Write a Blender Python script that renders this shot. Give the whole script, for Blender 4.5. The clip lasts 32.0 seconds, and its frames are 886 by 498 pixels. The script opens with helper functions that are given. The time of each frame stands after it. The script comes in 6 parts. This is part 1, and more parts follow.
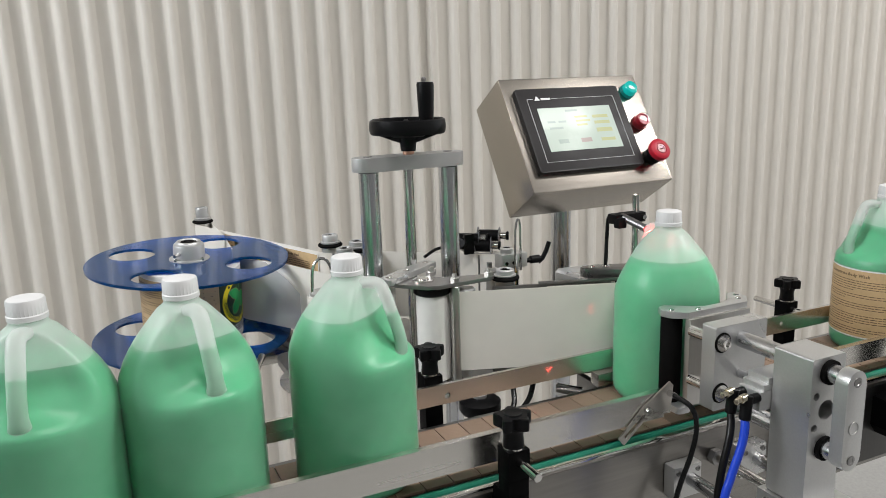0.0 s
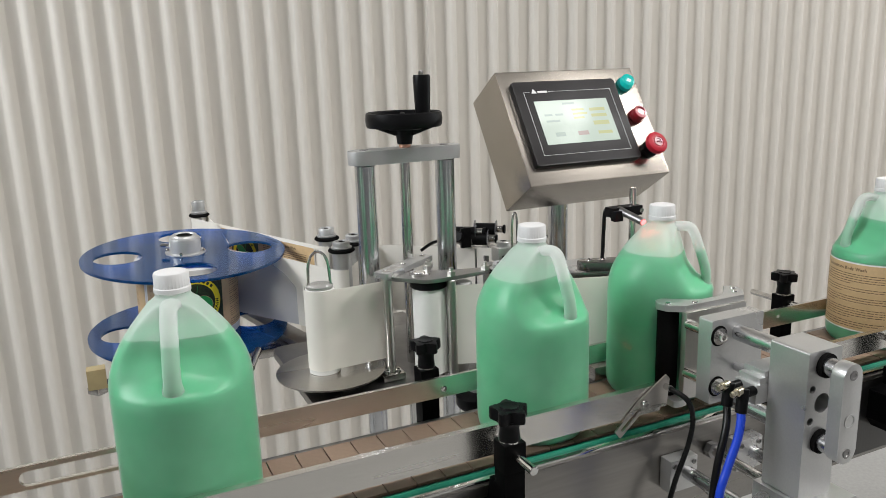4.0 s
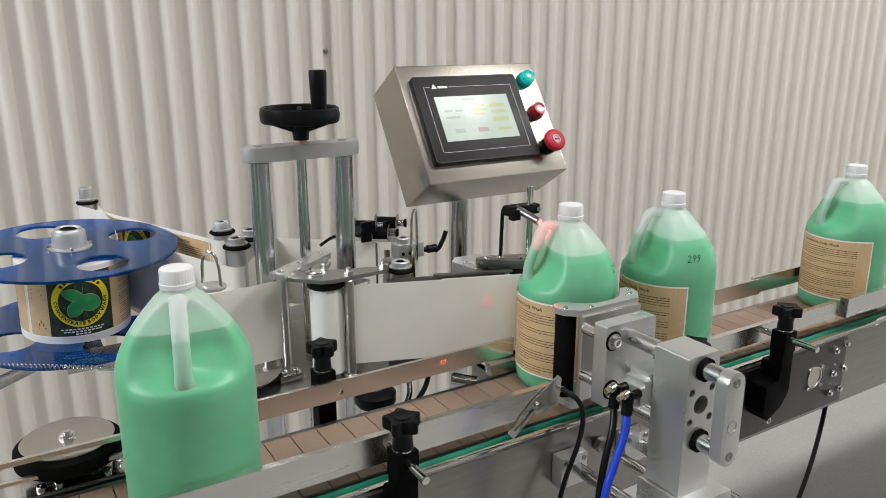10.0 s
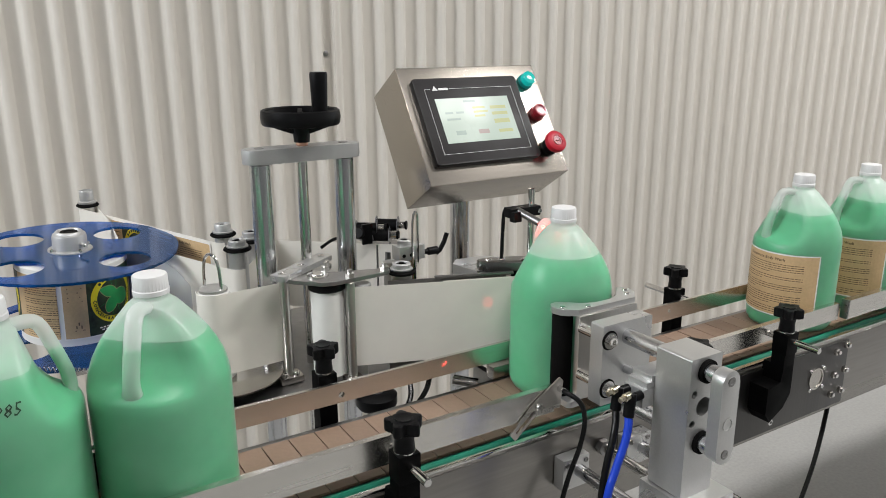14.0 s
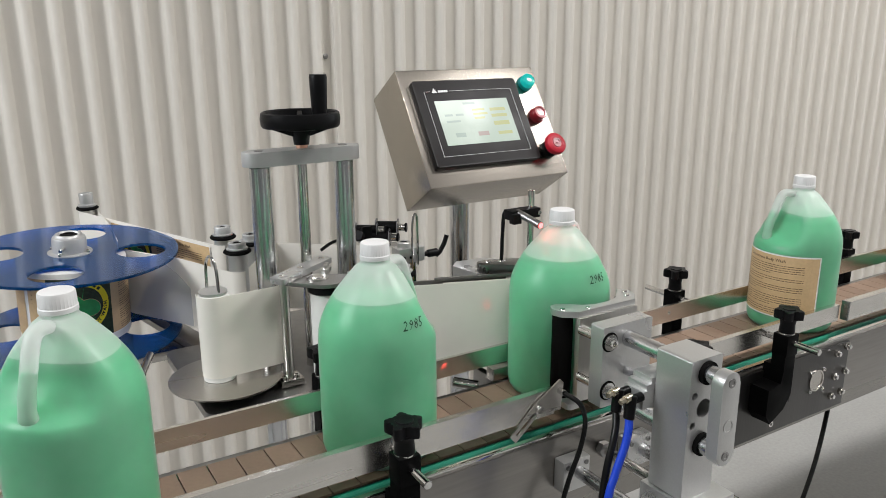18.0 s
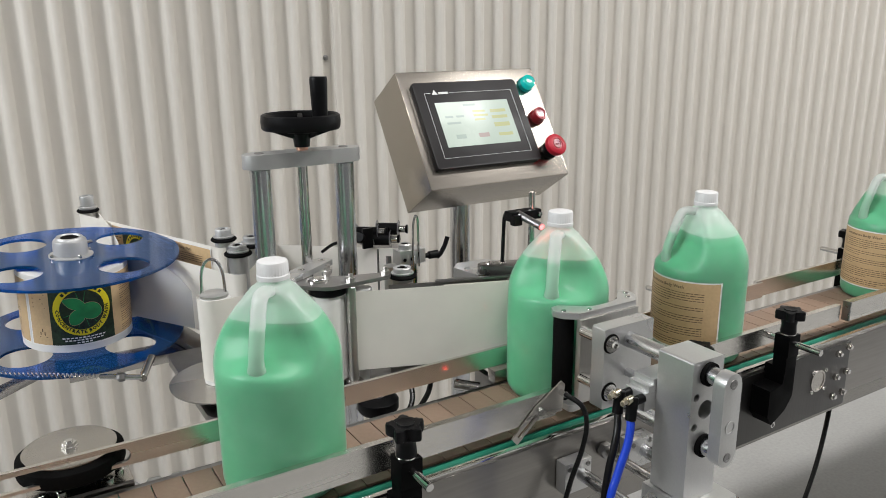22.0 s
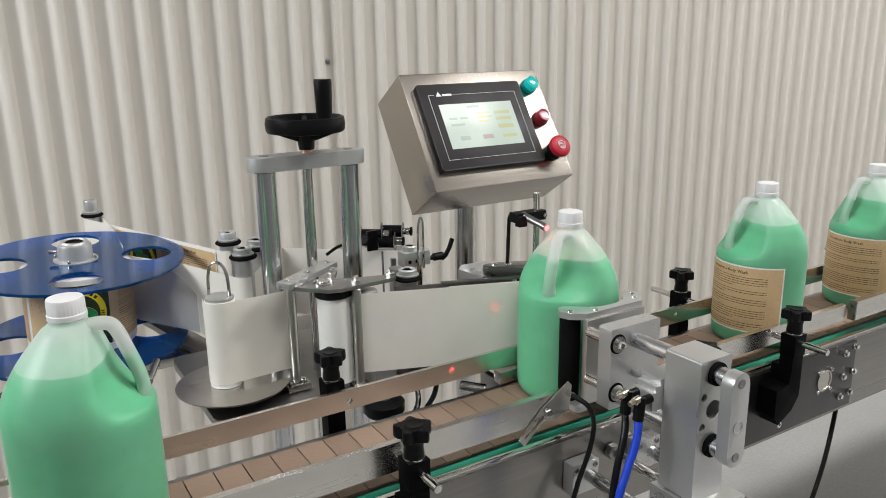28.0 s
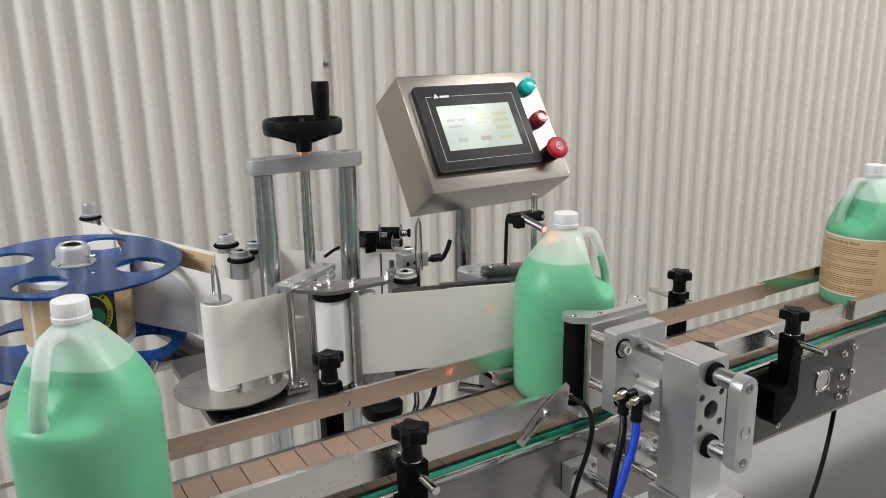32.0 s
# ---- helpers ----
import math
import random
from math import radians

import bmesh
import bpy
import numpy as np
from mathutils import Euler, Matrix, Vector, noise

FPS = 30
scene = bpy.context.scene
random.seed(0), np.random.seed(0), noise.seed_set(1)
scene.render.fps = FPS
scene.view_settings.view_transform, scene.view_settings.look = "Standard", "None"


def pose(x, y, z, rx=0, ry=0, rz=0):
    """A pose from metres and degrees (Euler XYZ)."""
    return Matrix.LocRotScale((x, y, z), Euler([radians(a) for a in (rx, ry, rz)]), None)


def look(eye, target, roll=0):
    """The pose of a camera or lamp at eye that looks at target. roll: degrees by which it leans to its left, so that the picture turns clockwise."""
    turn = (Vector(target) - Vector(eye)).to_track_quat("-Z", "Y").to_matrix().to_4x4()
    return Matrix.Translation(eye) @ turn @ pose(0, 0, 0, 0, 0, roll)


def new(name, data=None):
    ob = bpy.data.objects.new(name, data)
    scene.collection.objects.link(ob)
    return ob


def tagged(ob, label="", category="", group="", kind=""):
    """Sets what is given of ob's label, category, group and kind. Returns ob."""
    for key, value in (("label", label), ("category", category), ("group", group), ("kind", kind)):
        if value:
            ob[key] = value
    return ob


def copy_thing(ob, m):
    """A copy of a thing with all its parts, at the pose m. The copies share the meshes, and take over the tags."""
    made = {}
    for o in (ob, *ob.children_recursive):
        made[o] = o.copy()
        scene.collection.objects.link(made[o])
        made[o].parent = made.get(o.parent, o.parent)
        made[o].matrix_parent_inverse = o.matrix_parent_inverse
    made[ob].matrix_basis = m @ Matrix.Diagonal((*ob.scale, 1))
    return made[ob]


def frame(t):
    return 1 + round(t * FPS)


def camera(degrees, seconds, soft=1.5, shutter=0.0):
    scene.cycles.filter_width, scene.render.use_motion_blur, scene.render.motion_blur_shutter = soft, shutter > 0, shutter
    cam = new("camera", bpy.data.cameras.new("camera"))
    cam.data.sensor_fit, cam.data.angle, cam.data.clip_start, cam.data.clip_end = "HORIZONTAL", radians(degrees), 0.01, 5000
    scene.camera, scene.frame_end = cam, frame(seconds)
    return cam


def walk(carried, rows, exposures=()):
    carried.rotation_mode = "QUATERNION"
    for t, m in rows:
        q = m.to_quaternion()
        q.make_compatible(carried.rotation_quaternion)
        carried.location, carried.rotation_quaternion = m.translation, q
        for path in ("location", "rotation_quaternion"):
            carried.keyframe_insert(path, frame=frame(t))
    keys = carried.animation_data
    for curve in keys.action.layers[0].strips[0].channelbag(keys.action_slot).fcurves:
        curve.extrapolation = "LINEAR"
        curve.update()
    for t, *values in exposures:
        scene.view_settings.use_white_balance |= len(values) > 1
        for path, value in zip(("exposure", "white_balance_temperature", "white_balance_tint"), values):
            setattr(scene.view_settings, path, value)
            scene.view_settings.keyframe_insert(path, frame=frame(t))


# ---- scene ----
cam = camera(60.0, 32.0, soft=0.88)
PATH = [
    (0, (-0.618, -0.928, 1.391), (0.198, 0.844, 0.95), -1.8),
    (1, (-0.617, -0.926, 1.391), (0.2, 0.846, 0.95), -1.9),
    (2, (-0.615, -0.926, 1.386), (0.203, 0.842, 0.937), -1.8),
    (3, (-0.615, -0.927, 1.389), (0.203, 0.841, 0.934), -1.8),
    (5.5, (-0.61, -0.927, 1.39), (0.217, 0.834, 0.922), -1.7),
    (6, (-0.603, -0.923, 1.402), (0.25, 0.818, 0.909), -1.5),
    (6.5, (-0.593, -0.925, 1.426), (0.29, 0.796, 0.919), -1.4),
    (7, (-0.591, -0.926, 1.433), (0.33, 0.774, 0.921), -1.0),
    (7.5, (-0.586, -0.923, 1.434), (0.368, 0.756, 0.912), -0.6),
    (8, (-0.58, -0.924, 1.434), (0.405, 0.733, 0.902), -0.2),
    (8.5, (-0.582, -0.924, 1.434), (0.42, 0.721, 0.895), -0.1),
    (9, (-0.581, -0.923, 1.435), (0.423, 0.719, 0.894), -0.1),
    (10, (-0.583, -0.921, 1.434), (0.422, 0.722, 0.894), -0.1),
    (11, (-0.582, -0.922, 1.433), (0.421, 0.723, 0.895), -0.2),
    (12, (-0.581, -0.92, 1.435), (0.423, 0.724, 0.896), -0.2),
    (13, (-0.584, -0.921, 1.435), (0.421, 0.722, 0.897), -0.2),
    (14, (-0.584, -0.919, 1.433), (0.422, 0.725, 0.899), -0.2),
    (17, (-0.584, -0.921, 1.434), (0.421, 0.724, 0.901), -0.4),
    (18, (-0.584, -0.919, 1.432), (0.423, 0.726, 0.905), -0.3),
    (19, (-0.584, -0.919, 1.433), (0.422, 0.727, 0.904), -0.4),
    (20, (-0.584, -0.918, 1.434), (0.422, 0.728, 0.907), -0.5),
    (21, (-0.585, -0.919, 1.433), (0.422, 0.727, 0.907), -0.5),
    (22, (-0.584, -0.918, 1.434), (0.422, 0.728, 0.908), -0.5),
    (23, (-0.582, -0.916, 1.432), (0.425, 0.731, 0.909), -0.6),
    (23.5, (-0.585, -0.915, 1.433), (0.42, 0.734, 0.911), -0.6),
    (24, (-0.588, -0.917, 1.432), (0.416, 0.732, 0.911), -0.7),
    (25, (-0.588, -0.917, 1.432), (0.417, 0.732, 0.911), -0.7),
    (28, (-0.589, -0.915, 1.431), (0.415, 0.735, 0.914), -0.9),
    (29, (-0.59, -0.916, 1.431), (0.415, 0.733, 0.913), -0.9),
    (30, (-0.588, -0.916, 1.431), (0.415, 0.735, 0.915), -1.0),
    (30.5, (-0.588, -0.917, 1.43), (0.417, 0.734, 0.915), -1.1),
    (31, (-0.588, -0.918, 1.431), (0.417, 0.732, 0.916), -1.1),
    (32, (-0.587, -0.917, 1.431), (0.419, 0.734, 0.918), -1.1),
]
walk(cam, [(t, look(eye, target, roll)) for t, eye, target, roll in PATH])

# ---------------------------------------------------------------- light
world = bpy.data.worlds.new("world")
scene.world = world
world.use_nodes = True
wn = world.node_tree.nodes
sky = wn.new("ShaderNodeTexSky")
sky.sky_type, sky.sun_disc = "NISHITA", False
sky.sun_elevation, sky.sun_rotation = radians(40), radians(200)
wn["Background"].inputs["Strength"].default_value = 0.08
world.node_tree.links.new(sky.outputs[0], wn["Background"].inputs["Color"])
scene.view_settings.exposure = 0.0


def area_light(name, m, sx, sy, power, colour):
    data = bpy.data.lights.new(name, "AREA")
    data.shape, data.size, data.size_y, data.energy, data.color = "RECTANGLE", sx, sy, power, colour
    ob = new(name, data)
    ob.matrix_world = m
    return ob


DAY = (1.0, 0.98, 0.965)
for lx, ly, pw in ((-2.2, -1.3, 12), (-0.1, -1.3, 48), (2.4, -1.25, 120), (4.9, -1.3, 80)):
    area_light("ceiling_lamp", look((lx, ly, 3.85), (lx, ly, 0)), 1.2, 0.28, pw, DAY)
area_light("high_window", look((-3.05, 0.55, 2.7), (0.9, 1.25, 1.2)), 1.4, 1.2, 90, (0.94, 0.97, 1.0))
# added cool fill from the right, with no known source, for the jugs' sides
area_light("right_fill", look((6.1, -0.6, 1.7), (0.0, 0.2, 1.2)), 2.4, 2.6, 34, (0.90, 0.95, 1.0))


def red_beam(eye, target, degrees, power):
    """The visible red light of an optical sensor."""
    data = bpy.data.lights.new("sensor_beam", "SPOT")
    data.energy, data.color, data.spot_size, data.spot_blend, data.shadow_soft_size = power, (1.0, 0.06, 0.05), radians(degrees), 0.8, 0.002
    new("sensor_beam", data).matrix_world = look(eye, target)


red_beam((0.066, -0.1575, 0.957), (-0.016, 0.0075, 0.949), 3.5, 8.0)
red_beam((0.066, -0.1575, 0.957), (0.0885, 0.0467, 1.022), 6, 0.8)
red_beam((0.1668, 0.0060, 1.1452), (0.150, -0.060, 1.120), 130, 0.16)

# ---------------------------------------------------------------- materials
def mat(name, colour, rough=0.5, metal=0.0, vary=0.12, scale=8.0, bump=0.0, bscale=60.0, stretch=(1, 1, 1), rvary=0.1,
        alpha=1.0, transmission=0.0, emit=None, strength=0.0, coat=0.0, spec=0.5, random_tint=0.0, sss=0.0, ior=1.45):
    """A principled material with stains at one scale, grain at another, uneven gloss and relief, in metres of the object."""
    m = bpy.data.materials.new(name)
    m.use_nodes = True
    nt = m.node_tree
    n, link, p = nt.nodes, nt.links.new, nt.nodes["Principled BSDF"]
    tc = n.new("ShaderNodeTexCoord")
    mp = n.new("ShaderNodeMapping")
    mp.inputs["Scale"].default_value = stretch
    link(tc.outputs["Object"], mp.inputs["Vector"])
    big, fine = n.new("ShaderNodeTexNoise"), n.new("ShaderNodeTexNoise")
    big.inputs["Scale"].default_value, big.inputs["Detail"].default_value = scale, 4
    fine.inputs["Scale"].default_value, fine.inputs["Detail"].default_value = bscale, 3
    link(mp.outputs[0], big.inputs["Vector"])
    link(mp.outputs[0], fine.inputs["Vector"])
    add = n.new("ShaderNodeMath")
    add.operation = "ADD"
    link(big.outputs["Fac"], add.inputs[0])
    link(fine.outputs["Fac"], add.inputs[1])
    ramp = n.new("ShaderNodeMapRange")
    ramp.inputs["From Min"].default_value, ramp.inputs["From Max"].default_value = 0.6, 1.4
    ramp.inputs["To Min"].default_value, ramp.inputs["To Max"].default_value = 1 - vary, 1 + vary
    link(add.outputs[0], ramp.inputs["Value"])
    shade = n.new("ShaderNodeVectorMath")
    shade.operation = "SCALE"
    shade.inputs[0].default_value = colour
    level = ramp.outputs[0]
    if random_tint:
        info, tint, mul = n.new("ShaderNodeObjectInfo"), n.new("ShaderNodeMapRange"), n.new("ShaderNodeMath")
        tint.inputs["To Min"].default_value, tint.inputs["To Max"].default_value = 1 - random_tint, 1 + random_tint
        mul.operation = "MULTIPLY"
        link(info.outputs["Random"], tint.inputs["Value"])
        link(tint.outputs[0], mul.inputs[0])
        link(level, mul.inputs[1])
        level = mul.outputs[0]
    link(level, shade.inputs["Scale"])
    link(shade.outputs[0], p.inputs["Base Color"])
    rr = n.new("ShaderNodeMapRange")
    rr.inputs["From Min"].default_value, rr.inputs["From Max"].default_value = 0.3, 0.7
    rr.inputs["To Min"].default_value, rr.inputs["To Max"].default_value = max(rough - rvary, 0.02), min(rough + rvary, 1)
    link(big.outputs["Fac"], rr.inputs["Value"])
    link(rr.outputs[0], p.inputs["Roughness"])
    p.inputs["Metallic"].default_value = metal
    p.inputs["Alpha"].default_value = alpha
    p.inputs["Transmission Weight"].default_value = transmission
    p.inputs["Coat Weight"].default_value = coat
    p.inputs["Specular IOR Level"].default_value = spec
    p.inputs["IOR"].default_value = ior
    if sss:
        p.inputs["Subsurface Weight"].default_value = sss
        p.inputs["Subsurface Radius"].default_value = (0.02, 0.03, 0.02)
        p.inputs["Subsurface Scale"].default_value = 0.5
    if emit:
        p.inputs["Emission Color"].default_value = (*emit, 1)
        p.inputs["Emission Strength"].default_value = strength
    if bump:
        b = n.new("ShaderNodeBump")
        b.inputs["Strength"].default_value, b.inputs["Distance"].default_value = bump, 0.002
        link(fine.outputs["Fac"], b.inputs["Height"])
        link(b.outputs[0], p.inputs["Normal"])
    return m


def sheer(name, colour, clear, rough=0.35, shine=0.5, tint=(1, 1, 1), through_share=0.4, uneven=0.0, fade=None):
    """A thin plastic wall: part of the light goes straight on, part is scattered to both sides, with a gloss on top."""
    m = bpy.data.materials.new(name)
    m.use_nodes = True
    nt = m.node_tree
    n, link = nt.nodes, nt.links.new
    n.remove(n["Principled BSDF"])
    out = n["Material Output"]
    tr, di, tl, gl = (n.new("ShaderNodeBsdf" + k) for k in ("Transparent", "Diffuse", "Translucent", "Glossy"))
    tr.inputs["Color"].default_value = (*tint, 1)
    noise_node, ramp = n.new("ShaderNodeTexNoise"), n.new("ShaderNodeMixRGB")
    noise_node.inputs["Scale"].default_value = 25
    tc = n.new("ShaderNodeTexCoord")
    link(tc.outputs["Object"], noise_node.inputs["Vector"])
    ramp.inputs["Color1"].default_value = (*[v * 0.95 for v in colour], 1)
    ramp.inputs["Color2"].default_value = (*[min(v * 1.04, 1) for v in colour], 1)
    link(noise_node.outputs["Fac"], ramp.inputs["Fac"])
    link(ramp.outputs[0], di.inputs["Color"])
    link(ramp.outputs[0], tl.inputs["Color"])
    gl.inputs["Roughness"].default_value = rough
    a, b, c = (n.new("ShaderNodeMixShader") for _ in range(3))
    a.inputs[0].default_value = through_share
    link(di.outputs[0], a.inputs[1])
    link(tl.outputs[0], a.inputs[2])
    cloud, span = n.new("ShaderNodeTexNoise"), n.new("ShaderNodeMapRange")
    cloud.inputs["Scale"].default_value, cloud.inputs["Detail"].default_value = 16, 2
    span.inputs["From Min"].default_value, span.inputs["From Max"].default_value = 0.3, 0.7
    span.inputs["To Min"].default_value, span.inputs["To Max"].default_value = max(clear - uneven, 0), min(clear + uneven, 1)
    link(tc.outputs["Object"], cloud.inputs["Vector"])
    link(cloud.outputs["Fac"], span.inputs["Value"])
    if fade:                                    # less clear with height: imitates scattered light that blurs the liquid's level line
        split, up = n.new("ShaderNodeSeparateXYZ"), n.new("ShaderNodeMapRange")
        up.interpolation_type = "SMOOTHSTEP"
        up.inputs["From Min"].default_value, up.inputs["From Max"].default_value = fade[0], fade[1]
        up.inputs["To Min"].default_value, up.inputs["To Max"].default_value = 1.0, fade[2]
        times = n.new("ShaderNodeMath")
        times.operation = "MULTIPLY"
        link(tc.outputs["Object"], split.inputs[0])
        link(split.outputs["Z"], up.inputs["Value"])
        link(up.outputs[0], times.inputs[0])
        link(span.outputs[0], times.inputs[1])
        link(times.outputs[0], b.inputs[0])
    else:
        link(span.outputs[0], b.inputs[0])
    link(a.outputs[0], b.inputs[1])
    link(tr.outputs[0], b.inputs[2])
    fr, mul = n.new("ShaderNodeFresnel"), n.new("ShaderNodeMath")
    fr.inputs["IOR"].default_value = 1.5
    mul.operation = "MULTIPLY"
    mul.inputs[1].default_value = shine
    link(fr.outputs[0], mul.inputs[0])
    link(mul.outputs[0], c.inputs[0])
    link(b.outputs[0], c.inputs[1])
    link(gl.outputs[0], c.inputs[2])
    link(c.outputs[0], out.inputs["Surface"])
    return m


WALL = mat("wall_paint", (0.60, 0.568, 0.515), 0.40, vary=0.035, scale=1.5, bump=0.015, bscale=60, stretch=(1, 1, 0.3), rvary=0.03, spec=0.4)
# grey of the unseen walls, picked for what the steel mirrors
PLAIN = mat("plain_wall", (0.18, 0.18, 0.182), 0.7, vary=0.08, scale=1.0)
ROOF = mat("roof_sheet", (0.18, 0.18, 0.18), 0.6, vary=0.06, scale=1.0)
CONCRETE = mat("concrete", (0.31, 0.31, 0.30), 0.45, vary=0.14, scale=3.0, bump=0.12, bscale=90)
STEEL = mat("brushed_stainless", (0.55, 0.525, 0.49), 0.27, 1.0, vary=0.06, scale=5, bump=0.06, bscale=220, stretch=(0.06, 1, 1), rvary=0.06)
STEELV = mat("brushed_stainless_upright", (0.60, 0.585, 0.56), 0.33, 1.0, vary=0.06, scale=5, bump=0.05, bscale=220, stretch=(1, 1, 0.06))
HOUSING = mat("warm_brushed_stainless", (0.46, 0.42, 0.37), 0.22, 1.0, vary=0.05, scale=5, bump=0.05, bscale=220, stretch=(0.06, 1, 1), rvary=0.05)
SIDESTEEL = mat("mill_finish_stainless", (0.31, 0.295, 0.277), 0.30, 1.0, vary=0.10, scale=4, bump=0.05, bscale=220, stretch=(0.06, 1, 1), rvary=0.08)
RAILSTEEL = mat("drawn_stainless", (0.75, 0.725, 0.685), 0.25, 1.0, vary=0.08, scale=6, bump=0.08, bscale=200, stretch=(0.05, 1, 1), rvary=0.08)
POLISHED = mat("polished_steel", (0.70, 0.69, 0.67), 0.13, 1.0, vary=0.05, scale=12, rvary=0.05)
CHROME = mat("chrome_rod", (0.64, 0.645, 0.66), 0.22, 1.0, vary=0.02, scale=3, rvary=0.01)
ALU = mat("anodised_aluminium", (0.56, 0.56, 0.552), 0.34, 0.8, vary=0.05, scale=9, bump=0.05, bscale=400)
STRAPARM = mat("brushed_grey_steel", (0.33, 0.32, 0.31), 0.38, 0.9, vary=0.08, scale=8, bump=0.05, bscale=240)
MATTALU = mat("bead_blasted_aluminium", (0.48, 0.48, 0.475), 0.46, 0.62, vary=0.05, scale=12, bump=0.05, bscale=500)
DARKSTEEL = mat("dark_steel", (0.30, 0.295, 0.29), 0.35, 1.0, vary=0.12, scale=9)
BLACK = mat("black_plastic", (0.0045, 0.0045, 0.005), 0.38, vary=0.2, scale=20, bump=0.08, bscale=300, spec=0.17)
# black plastic of the brackets; also blackens the sockets in place of shade
SHADOWBLACK = mat("matt_black_plastic_and_socket_shade", (0.0022, 0.0022, 0.0024), 0.5, vary=0.2, scale=20, spec=0.06)
RUBBER = mat("black_foam_rubber", (0.0045, 0.0044, 0.0043), 0.75, vary=0.2, scale=30, bump=0.25, bscale=500, spec=0.07)
CABLE = mat("black_cable", (0.006, 0.006, 0.006), 0.30, vary=0.1, spec=0.3)
BLUEHOSE = mat("blue_hose", (0.015, 0.06, 0.55), 0.3, vary=0.1)
SLAT = mat("brown_chain_plate", (0.245, 0.168, 0.122), 0.42, vary=0.10, scale=14, bump=0.08, bscale=160, random_tint=0.10)
GREENSTRIP = mat("green_wear_strip", (0.015, 0.26, 0.165), 0.4, vary=0.1, scale=10)
WEB = sheer("white_liner_web", (0.87, 0.84, 0.775), 0.02, 0.5, 0.35, through_share=0.2)
FILM = sheer("milky_clear_film", (0.93, 0.94, 0.96), 0.55, 0.10, 0.5, through_share=0.55)
PAPER = mat("white_roller", (0.72, 0.71, 0.68), 0.5, vary=0.04, scale=10)
TAN = mat("tan_label_paper", (0.56, 0.395, 0.215), 0.5, vary=0.10, scale=40, bump=0.03, bscale=200)
LABELWHITE = mat("label_white_border", (0.80, 0.78, 0.74), 0.5, vary=0.04)
PRINT = mat("brown_print", (0.13, 0.085, 0.045), 0.6, vary=0.1)
LABELBLACK = mat("dark_leaf_print", (0.016, 0.030, 0.014), 0.45, vary=0.9, scale=90, bscale=240)
YELLOW = mat("yellow_print", (0.80, 0.66, 0.02), 0.5, vary=0.06)
LIMEGREEN = mat("green_print", (0.02, 0.29, 0.08), 0.5, vary=0.2, scale=60)
BLUEACRYL = sheer("blue_acrylic", (0.010, 0.19, 0.60), 0.62, 0.05, 1.1, tint=(0.045, 0.36, 0.90), through_share=0.5)
JUG = sheer("milky_jug_plastic", (0.92, 0.935, 0.92), 0.50, 0.31, 0.5, through_share=0.75, uneven=0.05, fade=(0.203, 0.2225, 0.65))
JUGDRY = sheer("milky_jug_plastic_empty", (0.94, 0.945, 0.935), 0.27, 0.32, 0.5, through_share=0.57, uneven=0.05)
HANDLE = sheer("milky_jug_handle", (0.92, 0.94, 0.92), 0.40, 0.32, 0.4, through_share=0.5)
LIQUID = mat("green_soap", (0.013, 0.52, 0.214), 0.45, vary=0.05, scale=12, spec=0.1)
CAP = mat("white_cap", (0.64, 0.64, 0.635), 0.42, vary=0.03, scale=20)
INK = mat("black_marker", (0.02, 0.03, 0.02), 0.6)
REDPLASTIC = mat("red_plastic", (0.40, 0.012, 0.028), 0.42, vary=0.1, scale=30, spec=0.3)
REDDARK = mat("dark_red_plastic", (0.25, 0.008, 0.018), 0.3, vary=0.2, scale=30, coat=0.3)
TEAL = mat("teal_lens", (0.0, 0.22, 0.21), 0.18, vary=0.1, emit=(0.01, 0.62, 0.55), strength=0.42, coat=0.3)
TEALRING = mat("teal_ring", (0.0, 0.12, 0.12), 0.25, vary=0.1, emit=(0.0, 0.30, 0.28), strength=0.22)
BEZEL = mat("charcoal_bezel", (0.017, 0.0155, 0.016), 0.42, vary=0.1, scale=20, bump=0.04, bscale=500, spec=0.2)
BEZELLINE = mat("silver_print", (0.6, 0.6, 0.6), 0.4)
SCREEN = mat("screen_glow", (0.05, 0.06, 0.06), 0.26, vary=0.02, emit=(0.74, 0.90, 0.74), strength=0.52, spec=0.18)
SCREENGREY = mat("screen_grey_text", (0.05, 0.06, 0.06), 0.26, vary=0.02, spec=0.16, emit=(0.58, 0.74, 0.62), strength=0.46)
SCREENYELLOW = mat("screen_yellow_text", (0.05, 0.06, 0.04), 0.26, vary=0.02, spec=0.16, emit=(0.84, 0.86, 0.36), strength=0.48)
SCREENPINK = mat("screen_pink_key", (0.05, 0.04, 0.04), 0.26, vary=0.02, spec=0.16, emit=(0.78, 0.62, 0.55), strength=0.44)
LASER = mat("red_sensor_light", (0.8, 0.05, 0.04), 0.3, emit=(1.0, 0.10, 0.10), strength=6.0)
COPPER = mat("copper_bush", (0.70, 0.42, 0.30), 0.3, 0.8, vary=0.1)
BRASS = mat("nickel_brass", (0.72, 0.66, 0.52), 0.25, 1.0, vary=0.1)
TAPE = mat("brown_tape", (0.38, 0.30, 0.16), 0.5, vary=0.1)
CLEARGREY = sheer("grey_clear_spool", (0.5, 0.5, 0.53), 0.5, 0.1, 0.8)


